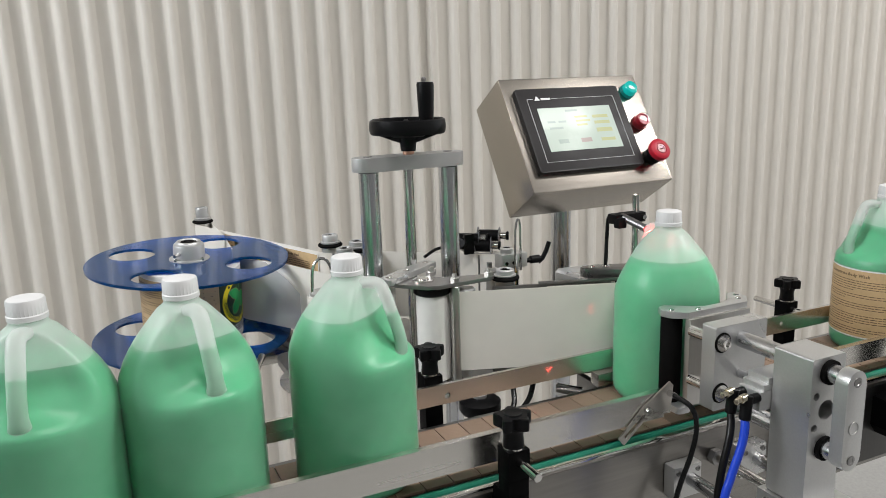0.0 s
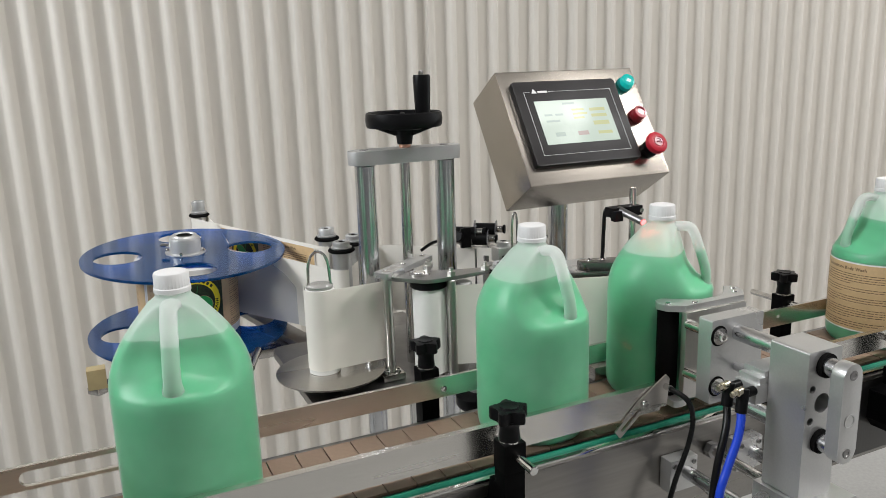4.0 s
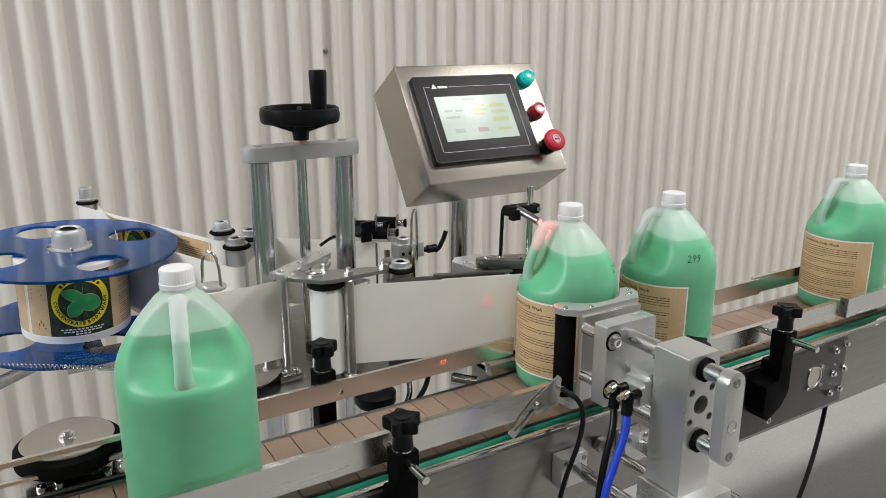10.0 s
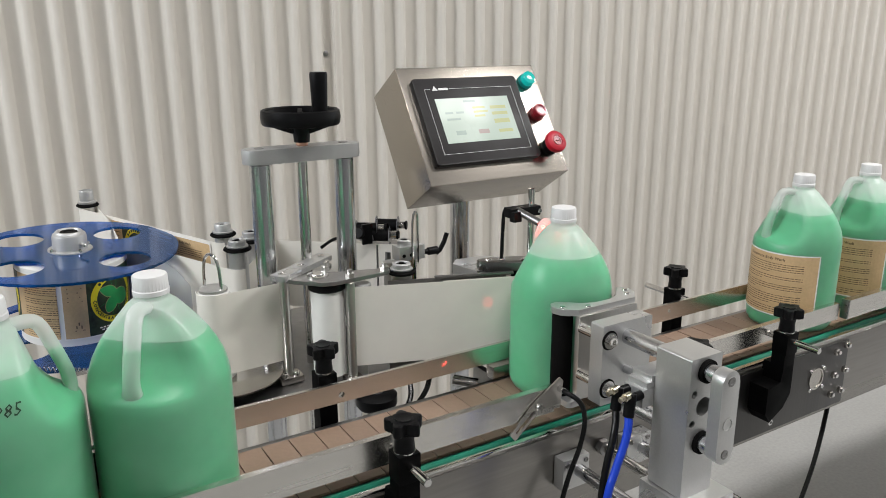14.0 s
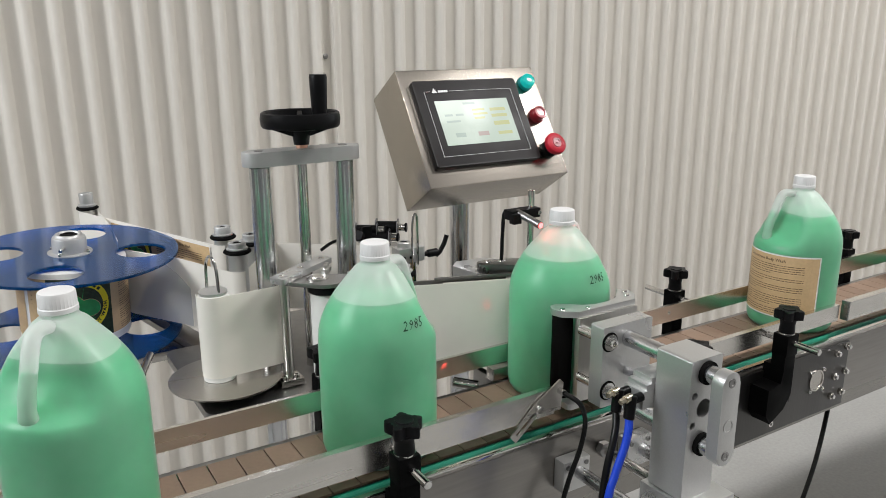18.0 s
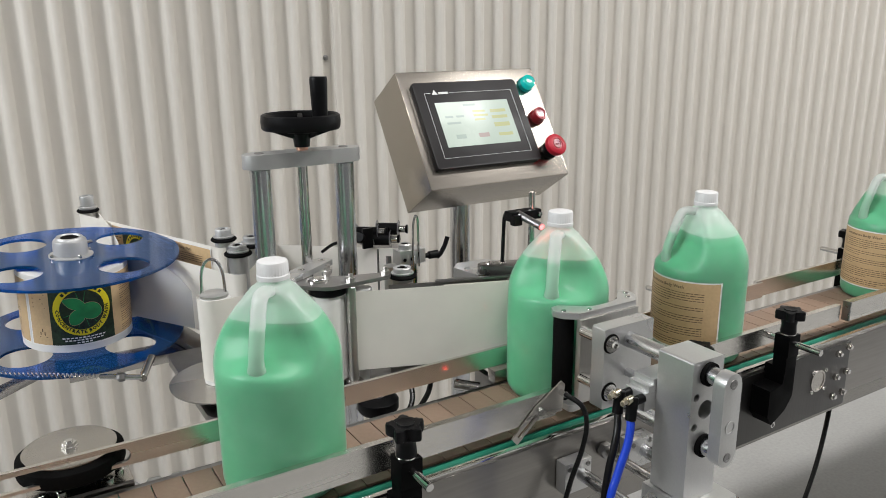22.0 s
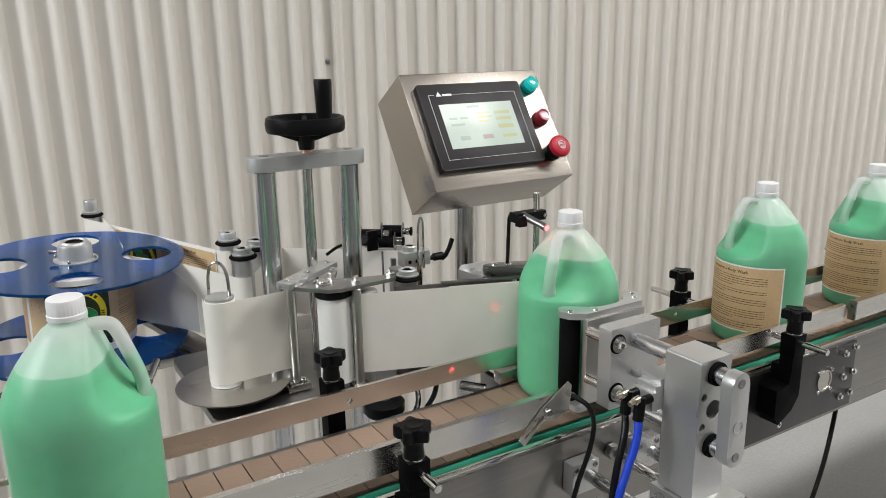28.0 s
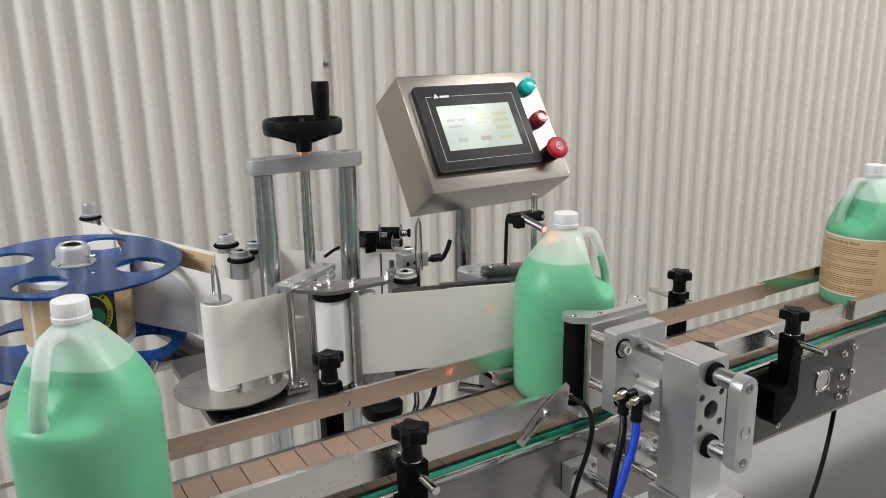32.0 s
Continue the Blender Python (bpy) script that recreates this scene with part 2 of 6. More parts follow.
# ---------------------------------------------------------------- mesh helpers
def add_box(bm, x0, x1, y0, y1, z0, z1, bevel=0.0, m=None):
    g = bmesh.ops.create_cube(bm, size=1.0)["verts"]
    bmesh.ops.scale(bm, vec=(abs(x1 - x0), abs(y1 - y0), abs(z1 - z0)), verts=g)
    bmesh.ops.translate(bm, vec=((x0 + x1) / 2, (y0 + y1) / 2, (z0 + z1) / 2), verts=g)
    if bevel:
        es = list({e for v in g for e in v.link_edges})
        r = bmesh.ops.bevel(bm, geom=es, offset=bevel, segments=2, affect="EDGES", profile=0.7)
        g = list({v for f in r["faces"] for v in f.verts} | {v for v in g if v.is_valid})
    if m is not None:
        bmesh.ops.transform(bm, matrix=m, verts=g)
    return g


def add_lathe(bm, profile, seg=32, m=None, closed=False):
    """Turns (radius, z) pairs round the z axis; radius 0 closes an end."""
    rings = []
    for r, z in profile:
        if r < 1e-6:
            rings.append([bm.verts.new((0, 0, z))])
        else:
            rings.append([bm.verts.new((r * math.cos(2 * math.pi * k / seg), r * math.sin(2 * math.pi * k / seg), z)) for k in range(seg)])
    pairs = list(zip(rings, rings[1:])) + ([(rings[-1], rings[0])] if closed else [])
    for a, b in pairs:
        for k in range(seg):
            j = (k + 1) % seg
            f = [v for v in (a[k % len(a)], a[j % len(a)], b[j % len(b)], b[k % len(b)])]
            f = list(dict.fromkeys(f))
            if len(f) > 2:
                bm.faces.new(f)
    vs = [v for r in rings for v in r]
    if m is not None:
        bmesh.ops.transform(bm, matrix=m, verts=vs)
    return vs


def along(p0, p1):
    d = Vector(p1) - Vector(p0)
    return Matrix.Translation(p0) @ d.to_track_quat("Z", "Y").to_matrix().to_4x4(), d.length


def add_rod(bm, p0, p1, r, seg=20, bevel=None):
    m, h = along(p0, p1)
    b = min(r * 0.15, h * 0.2) if bevel is None else bevel
    return add_lathe(bm, [(0, 0), (r - b, 0), (r, b), (r, h - b), (r - b, h), (0, h)], seg, m)


def add_tube(bm, points, r, seg=10):
    """A round hose through the points."""
    pts = [Vector(p) for p in points]
    side, rings = None, []
    for k, p in enumerate(pts):
        d = (pts[min(k + 1, len(pts) - 1)] - pts[max(k - 1, 0)]).normalized()
        side = (d.orthogonal() if side is None else side - d * side.dot(d)).normalized()
        up = d.cross(side)
        rings.append([bm.verts.new(p + r * (math.cos(a) * side + math.sin(a) * up)) for a in (2 * math.pi * i / seg for i in range(seg))])
    for a, b in zip(rings, rings[1:]):
        for i in range(seg):
            bm.faces.new((a[i], a[(i + 1) % seg], b[(i + 1) % seg], b[i]))
    bm.faces.new(rings[0][::-1])
    bm.faces.new(rings[-1])


def curve_points(points, steps=8):
    """A smooth line through the points."""
    p = [Vector(v) for v in points]
    p = [2 * p[0] - p[1]] + p + [2 * p[-1] - p[-2]]
    out = []
    for a, b, c, d in zip(p, p[1:], p[2:], p[3:]):
        for k in range(steps):
            t = k / steps
            out.append(0.5 * ((2 * b) + (c - a) * t + (2 * a - 5 * b + 4 * c - d) * t * t + (3 * b - a - 3 * c + d) * t ** 3))
    return out + [p[-2]]


def add_prism(bm, outline, z0, z1, m=None, bevel=0.0):
    """An upright prism over an outline in x and y."""
    lo, hi = ([bm.verts.new((x, y, z)) for x, y in outline] for z in (z0, z1))
    n = len(outline)
    top = bm.faces.new(hi)
    bottom = bm.faces.new(lo[::-1])
    for k in range(n):
        bm.faces.new((lo[k], lo[(k + 1) % n], hi[(k + 1) % n], hi[k]))
    vs = lo + hi
    if bevel:
        r = bmesh.ops.bevel(bm, geom=list(top.edges) + list(bottom.edges), offset=bevel, segments=2, affect="EDGES", profile=0.7)
        vs = list({v for f in r["faces"] for v in f.verts} | {v for v in vs if v.is_valid})
    if m is not None:
        bmesh.ops.transform(bm, matrix=m, verts=vs)
    return vs


def add_plate(bm, outer, holes, z0, z1, m=None):
    """A flat plate with holes through it: outlines in x and y."""
    from mathutils.geometry import delaunay_2d_cdt
    pts, loops = [], []
    for loop in [outer, *holes]:
        s = len(pts)
        pts += [Vector(p) for p in loop]
        loops.append(list(range(s, len(pts))))
    edges = [(l[k], l[(k + 1) % len(l)]) for l in loops for k in range(len(l))]
    vs, _, fs, _, _, _ = delaunay_2d_cdt(pts, edges, [], 0, 1e-7)

    def inside(p, loop):
        hit, j = False, len(loop) - 1
        for i in range(len(loop)):
            (xi, yi), (xj, yj) = loop[i], loop[j]
            if (yi > p[1]) != (yj > p[1]) and p[0] < (xj - xi) * (p[1] - yi) / (yj - yi) + xi:
                hit = not hit
            j = i
        return hit
    lo, hi = ([bm.verts.new((v.x, v.y, z)) for v in vs] for z in (z0, z1))
    for f in fs:
        c = sum((vs[i] for i in f), Vector((0, 0))) / len(f)
        if inside(c, outer) and not any(inside(c, h) for h in holes):
            bm.faces.new([hi[i] for i in f])
            bm.faces.new([lo[i] for i in f][::-1])
    for l in loops:
        for k in range(len(l)):
            a, b = l[k], l[(k + 1) % len(l)]
            bm.faces.new((lo[a], lo[b], hi[b], hi[a]))
    vs = lo + hi
    if m is not None:
        bmesh.ops.transform(bm, matrix=m, verts=vs)
    return vs


def ring(cx, cy, r, n=32, ry=None):
    return [(cx + r * math.cos(2 * math.pi * k / n), cy + (ry or r) * math.sin(2 * math.pi * k / n)) for k in range(n)]


def capsule(x0, x1, r, n=10):
    """A slot outline along x."""
    a = [(x1 + r * math.cos(t), r * math.sin(t)) for t in (-math.pi / 2 + math.pi * k / n for k in range(n + 1))]
    b = [(x0 + r * math.cos(t), r * math.sin(t)) for t in (math.pi / 2 + math.pi * k / n for k in range(n + 1))]
    return a + b


def rounded(x0, x1, y0, y1, r, n=5):
    out = []
    for cx, cy, s in ((x1 - r, y1 - r, 0), (x0 + r, y1 - r, 90), (x0 + r, y0 + r, 180), (x1 - r, y0 + r, 270)):
        out += [(cx + r * math.cos(radians(s + 90 * k / n)), cy + r * math.sin(radians(s + 90 * k / n))) for k in range(n + 1)]
    return out


def mesh_of(name, bm, material, smooth=35):
    bmesh.ops.recalc_face_normals(bm, faces=bm.faces)
    me = bpy.data.meshes.new(name)
    bm.to_mesh(me)
    bm.free()
    me.materials.append(material)
    if smooth:
        for p in me.polygons:
            p.use_smooth = True
        me.set_sharp_from_angle(angle=radians(smooth))
    return me


def part(name, bm, material, parent=None, label="", smooth=35):
    ob = new(name, mesh_of(name, bm, material, smooth))
    if parent is not None:
        ob.parent = parent
    return tagged(ob, label)


def thing(name, label, category, group="", kind="", at=(0, 0, 0)):
    """An empty at a thing's base, which carries its parts. The parts keep their places in the world."""
    ob = new(name)
    ob.empty_display_size = 0.05
    ob.location = at
    return tagged(ob, label, category, group, kind)


def settle(ob):
    """Moves the parts of a thing, built in the world's space, into the thing's own space."""
    inv = ob.matrix_basis.inverted()
    for c in ob.children:
        c.matrix_basis = inv @ c.matrix_basis
    return ob


def B():
    return bmesh.new()


def box_part(name, x0, x1, y0, y1, z0, z1, material, parent, bevel=0.0015, label="", m=None):
    bm = B()
    add_box(bm, x0, x1, y0, y1, z0, z1, bevel, m)
    return part(name, bm, material, parent, label)


def rod_part(name, p0, p1, r, material, parent, label="", seg=20, bevel=None):
    bm = B()
    add_rod(bm, p0, p1, r, seg, bevel)
    return part(name, bm, material, parent, label)


def lathe_part(name, profile, at, material, parent, label="", seg=32, turn=(0, 0, 0)):
    bm = B()
    add_lathe(bm, profile, seg, pose(*at, *turn))
    return part(name, bm, material, parent, label)


def hex_screw(name, p, d, r, h, parent, material=None):
    """A socket screw head at p, which stands out along d."""
    m, _ = along(p, Vector(p) + Vector(d))
    bm = B()
    add_lathe(bm, [(0, 0), (r, 0), (r, h * 0.85), (r * 0.88, h), (r * 0.52, h), (r * 0.46, h * 0.5), (0, h * 0.5)], 12, m)
    return part(name, bm, material or POLISHED, parent)


# ---------------------------------------------------------------- the hall
def build_hall():
    x0, x1, yw, yb, top = -3.2, 6.2, 2.0, -2.6, 4.0
    bm = B()
    add_box(bm, x0 - 0.2, x1 + 0.2, yb - 0.2, yw + 0.35, -0.2, 0.0)
    tagged(part("floor", bm, CONCRETE), "grey polished concrete workshop floor", "floor", kind="structure")
    # corrugated sheet: narrow ribs between flat pans; the wall runs a little askew to the conveyor, in two sheets that lap at a seam
    pitch, deep = 0.076, 0.027
    along_wall, out = Vector((1.0, -0.117, 0)).normalized(), Vector((-0.117, -1.0, 0)).normalized()
    foot = Vector((0, 1.562, 0))
    rib = ((-0.50, 0.0), (-0.34, 0.0), (-0.29, 0.05), (-0.24, 0.20), (-0.12, 0.82), (-0.08, 0.95), (-0.03, 1.0), (0.06, 1.0), (0.10, 0.94), (0.14, 0.80), (0.26, 0.08), (0.285, 0.01), (0.31, 0.0))
    bm = B()
    prof = []
    for k in range(-37, 88):
        c = -0.4137 + pitch * k + (0.004 if k < 12 else -0.008)
        prof += [foot + along_wall * (c + u * pitch) + out * (d * deep) for u, d in rib]
    lo = [bm.verts.new(p) for p in prof]
    hi = [bm.verts.new(p + Vector((0, 0, top))) for p in prof]
    for k in range(len(prof) - 1):
        bm.faces.new((lo[k], lo[k + 1], hi[k + 1], hi[k]))
    ends = [prof[0] - out * 0.06, prof[-1] - out * 0.06]
    bm.faces.new([bm.verts.new(v) for v in (ends[0], ends[1], ends[1] + Vector((0, 0, top)), ends[0] + Vector((0, 0, top)))])
    wall = tagged(part("wall_back", bm, WALL, smooth=60), "cream corrugated metal cladding wall with upright ribs", "wall", kind="structure")
    seam = Matrix.Translation(foot) @ pose(0, 0, 0, 0, 0, -math.degrees(math.atan(0.117)))
    bm = B()
    add_box(bm, 0.478, 0.4865, -deep - 0.0030, -0.002, 0, top, 0.001, seam)
    part("sheet_lap", bm, WALL, wall)
    bm = B()
    add_lathe(bm, [(0.009, 0), (0.009, 0.002), (0.0055, 0.003), (0.0055, 0.007), (0, 0.008)], 12, seam @ Matrix.Translation((0.4530, -0.004, 1.380)) @ pose(0, 0, 0, 90))
    part("sheet_screw", bm, DARKSTEEL, wall)
    bm = B()
    for ya, ye, za, ze in ((yb, -0.20, 0, top), (1.30, yw, 0, top), (-0.20, 1.30, 0, 2.08), (-0.20, 1.30, 3.32, top)):   # round the high window
        add_box(bm, x0 - 0.2, x0, ya, ye, za, ze)
    tagged(part("wall_left", bm, PLAIN), "unseen plain side wall with a high window opening, kept dark for reflections", "wall", kind="structure")
    bm = B()
    for ya, ye, za, ze in ((yb, -1.85, 0, top), (0.65, yw, 0, top), (-1.85, 0.65, 3.05, top)):   # round the opening added for the right-hand fill
        add_box(bm, x1, x1 + 0.2, ya, ye, za, ze)
    tagged(part("wall_right", bm, PLAIN), "plain unseen end wall with an opening added for the fill lamp", "wall", kind="structure")
    # unseen wall, put close behind the camera so that metal mirrors something dark
    bm = B()
    add_box(bm, x0, x1, yb - 0.2, yb, 0, top)
    tagged(part("reflected_wall", bm, PLAIN), "unseen plain wall added behind the camera to darken reflections", "wall", kind="structure")
    bm = B()
    add_box(bm, x0 - 0.2, x1 + 0.2, yb - 0.2, yw + 0.35, top, top + 0.1)
    tagged(part("ceiling", bm, ROOF), "pale metal sheet workshop ceiling", "ceiling", kind="structure")


build_hall()

# ---------------------------------------------------------------- the conveyor
PITCH, BELT_Y0, BELT_Y1, BELT_Z = 0.0381, -0.146, 0.0, 0.90
END0, END1, DRUM = -1.95, 2.95, 0.055
LOOP = 2 * (END1 - END0) + 2 * math.pi * DRUM


def conveyor_leg(cv, x):
    box_part("leg", x - 0.02, x + 0.02, -0.165, -0.125, 0.03, 0.76, STEELV, cv)
    box_part("leg", x - 0.02, x + 0.02, -0.02, 0.02, 0.03, 0.76, STEELV, cv)
    box_part("cross_bar", x - 0.015, x + 0.015, -0.125, -0.02, 0.3, 0.33, STEEL, cv)
    for y in (-0.145, 0.0):
        lathe_part("levelling_foot", [(0, 0), (0.03, 0), (0.03, 0.006), (0.01, 0.014), (0.008, 0.03), (0, 0.03)], (x, y, 0), BLACK, cv)


# stainless with the dark surroundings it would mirror put into its colour
STRAP = mat("darkened_stainless", (0.095, 0.092, 0.090), 0.36, 1.0, vary=0.06, scale=6, bump=0.04, bscale=240, stretch=(1, 1, 0.06))


def build_conveyor():
    cv = thing("conveyor", "stainless steel slat conveyor with brown chain plates and green edging", "conveyor")
    # side plates with a folded upper lip, in two lengths that meet at a strap
    for y0, y1, nm in ((-0.170, -0.165, "front_side_plate"), (0.019, 0.024, "rear_side_plate")):
        bm = B()
        add_box(bm, END0, END1, y0, y1, 0.748, 0.888, 0.001)
        part(nm, bm, SIDESTEEL, cv)
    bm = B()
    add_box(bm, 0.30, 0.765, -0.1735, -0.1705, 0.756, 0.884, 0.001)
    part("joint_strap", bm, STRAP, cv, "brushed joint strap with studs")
    for y0, y1 in ((-0.166, -0.147), (0.001, 0.020)):
        bm = B()
        add_box(bm, END0, END1, *((y0, -0.154) if y0 < -0.1 else (0.0075, y1)), 0.884, 0.8935, 0.0015)
        part("edge_lip", bm, POLISHED if y0 < -0.1 else DARKSTEEL, cv)
        bm = B()
        yy0, yy1 = (-0.1535, -0.1495) if y0 < -0.1 else (0.003, 0.007)
        add_box(bm, END0, END1, yy0, yy1, 0.8855, 0.8975 if y0 < -0.1 else 0.892, 0.0015)
        part("wear_strip", bm, GREENSTRIP, cv, "green plastic wear strip")
    box_part("chain_bed", END0, END1, -0.14, -0.005, 0.86, 0.885, DARKSTEEL, cv)
    for x in (END0, END1):
        rod_part("end_drum", (x, BELT_Y0 + 0.01, BELT_Z - DRUM), (x, BELT_Y1 - 0.01, BELT_Z - DRUM), DRUM - 0.008, DARKSTEEL, cv)
        bm = B()
        add_box(bm, x - 0.06, x + 0.06, -0.176, -0.1705, 0.76, 0.88, 0.001)
        part("bearing_plate", bm, STEEL, cv)
    for x in (-1.8, -0.95, 1.85, 2.6):
        conveyor_leg(cv, x)
    # bearing ring and studs on the front plate
    bm = B()
    add_lathe(bm, [(0.021, 0.0), (0.021, 0.002), (0.018, 0.002), (0.018, 0.0005), (0.0, 0.0005)], 28, Matrix.Translation((0.672, -0.1735, 0.826)) @ pose(0, 0, 0, 90))
    part("shaft_cover", bm, STEEL, cv)
    for k in range(4):
        a = radians(45 + 90 * k)
        hex_screw("cover_screw", (0.672 + 0.026 * math.cos(a), -0.1735, 0.826 + 0.026 * math.sin(a)), (0, -1, 0), 0.0035, 0.004, cv)
    for x, z in ((0.725, 0.868), (0.755, 0.876), (0.725, 0.822), (0.757, 0.826), (0.722, 0.783), (0.752, 0.785)):
        rod_part("stud", (x, -0.1735, z), (x, -0.1835, z), 0.0042, POLISHED, cv, seg=12)
        lathe_part("stud_nut", [(0, 0), (0.007, 0), (0.007, 0.005), (0.0045, 0.005)], (x, -0.1735, z), STEEL, cv, seg=6, turn=(90, 0, 0))
    hex_screw("button_screw", (0.552, -0.170, 0.771), (0, -1, 0), 0.006, 0.004, cv)
    hex_screw("button_screw", (0.232, -0.170, 0.80), (0, -1, 0), 0.006, 0.004, cv)
    hex_screw("button_screw", (0.155, -0.170, 0.775), (0, -1, 0), 0.006, 0.008, cv)
    bm = B()
    add_box(bm, -PITCH / 2 + 0.0007, PITCH / 2 - 0.0007, BELT_Y0, BELT_Y1, -0.004, 0.0, 0.0007)
    me = mesh_of("slat", bm, SLAT, 0)
    slats = []
    for k in range(int(LOOP / PITCH)):
        s = new("slat", me)
        s.parent = cv
        slats.append(s)
    return cv, slats


conveyor, slats = build_conveyor()


def add_flat_rail(bm, x0, x1, y, z0, z1, t=0.006, slot=None):
    """A flat guide bar on edge, with round ends of a slot cut through it if one is given."""
    holes = [[(a + dx, b + dz) for dx, dz in capsule(-max(w, 2e-4), max(w, 2e-4), r)] for a, b, w, r in (slot or [])]
    add_plate(bm, [(x0, z0), (x1, z0), (x1, z1), (x0, z1)], holes, -t / 2, t / 2, Matrix.Translation((0, y, 0)) @ pose(0, 0, 0, 90))


def rail(name, label, x0, x1, y, z0, z1, t=0.010, slot=None):
    ob = thing(name, label, "guide rail", "guide rails", at=((x0 + x1) / 2, y, z0))
    bm = B()
    add_flat_rail(bm, x0, x1, y, z0, z1, t, slot)
    part("bar", bm, RAILSTEEL, ob)
    s = -1 if y < -0.1 else 1
    for x in (x0 + 0.012, x1 - 0.012) if s > 0 else ():
        hex_screw("rail_screw", (x, y + s * t / 2, z1 - 0.012), (0, s, 0), 0.004, 0.002, ob)
    if s < 0:
        box_part("end_cap", x0 - 0.004, x0 - 0.0002, y - t / 2 - 0.0004, y + t / 2 + 0.0004, z0 - 0.0004, z1 + 0.0004, DARKSTEEL, ob, 0.0006, "dark end cap")
    return settle(ob)


rail("guide_rail", "long brushed steel guide rail along the front of the conveyor", -1.90, 0.062, -0.157, 0.922, 0.961)
rail("guide_rail", "long brushed steel guide rail with slot along the wall side", -1.90, 0.119, 0.0105, 0.930, 0.960, 0.006,
     [(-0.187, 0.942, 0.0, 0.0045), (-0.60, 0.944, 0.118, 0.0095)])
rail("guide_rail", "short brushed steel guide rail behind the clamp", 0.30, 0.735, -0.157, 0.926, 0.957)
rail("guide_rail", "outfeed steel guide rail lapped over the shorter bar", 0.752, 2.70, -0.165, 0.926, 0.962, 0.014)
rail("guide_rail", "brushed steel guide rail on the wall side after the roller", 0.335, 0.742, 0.0105, 0.922, 0.954, 0.006, [(0.475, 0.940, 0, 0.0035)])
rail("guide_rail", "outfeed steel guide rail on the wall side", 0.730, 2.70, 0.018, 0.922, 0.956, 0.008)


def star_knob(parent, x, y, z):
    """A five-lobed clamping knob, its foot at z."""
    lobes = []
    for k in range(60):
        a = 2 * math.pi * k / 60
        r = 0.0190 + 0.0052 * math.cos(5 * a)
        lobes.append((r * math.cos(a), r * math.sin(a)))
    bm = B()
    add_prism(bm, lobes, z + 0.0245, z + 0.0400, Matrix.Translation((x, y, 0)), 0.003)
    add_lathe(bm, [(0.0, 0), (0.0128, 0), (0.0128, 0.004), (0.0118, 0.014), (0.0135, 0.022), (0.0155, 0.026), (0, 0.026)], 24, pose(x, y, z))
    add_lathe(bm, [(0.0115, 0.0395), (0.0105, 0.0418), (0.0075, 0.0412), (0, 0.0408)], 20, pose(x, y, z))
    k = part("knob", bm, BLACK, parent, "black star knob")
    lathe_part("washer", [(0, 0), (0.0135, 0), (0.0135, 0.002), (0, 0.002)], (x, y, z - 0.0022), POLISHED, parent)
    return k


def bracket(x, side, group, long_rod=0.03, rod_up=0.943, foot=True):
    """A black rail bracket with a star knob and the rod that it clamps. side: -1 in front of the conveyor, 1 behind it."""
    y = -0.197 if side < 0 else 0.062
    br = thing("rail_bracket", "black plastic rail bracket with star knob and steel rod", "bracket", group, at=(x, y, 0.8))
    bm = B()
    add_box(bm, x - 0.0145, x + 0.0145, y - 0.014, y + 0.014, 0.920, 0.957, 0.0015)
    add_box(bm, x - 0.014, x + 0.014, y - 0.012, y + 0.013, 0.85, 0.93, 0.001)
    part("head", bm, SHADOWBLACK, br)
    yf = -0.1705 if side < 0 else 0.0245
    if foot:
        inner, outer = (yf, y - 0.012) if side < 0 else (yf, y + 0.012)
        bm = B()
        outline = [(x - 0.014, 0.90), (x + 0.014, 0.90), (x + 0.014, 0.86), (x + 0.014, 0.845), (x - 0.002, 0.822), (x - 0.035, 0.803), (x - 0.048, 0.82), (x - 0.048, 0.868), (x - 0.016, 0.872)]
        lo, hi = min(inner, outer), max(inner, outer)
        add_prism(bm, outline, 0, hi - lo, Matrix.Translation((0, hi, 0)) @ pose(0, 0, 0, 90), 0.0015)
        part("arm", bm, SHADOWBLACK, br)
    else:
        bm = B()
        lo, hi = min(yf, y - 0.012), max(yf, y + 0.012)
        add_box(bm, x - 0.014, x + 0.014, lo, hi, 0.775, 0.87, 0.0015)
        part("arm", bm, SHADOWBLACK, br)
    ri = -0.1625 if side < 0 else 0.0145
    ro = y - 0.014 - long_rod if side < 0 else y + 0.014 + long_rod
    rod_part("rod", (x, ri, rod_up), (x, ro, rod_up), 0.0055, POLISHED, br, "round steel rod")
    star_knob(br, x, y, 0.9592)
    settle(br)
    return br


bracket(-0.197, -1, "front rail brackets", 0.042)
bracket(0.529, -1, "front rail brackets", 0.048)
bracket(0.309, -1, "front rail brackets", 0.02, foot=False).location.z -= 0.014
bracket(1.30, -1, "front rail brackets", 0.04)
bracket(-0.90, -1, "front rail brackets", 0.04)
bracket(-0.190, 1, "rear rail brackets", 0.01, foot=False)
bracket(0.335, 1, "rear rail brackets", 0.05, foot=False)
bracket(0.548, 1, "rear rail brackets", 0.06, foot=False)
bracket(1.12, 1, "rear rail brackets", 0.05, foot=False)


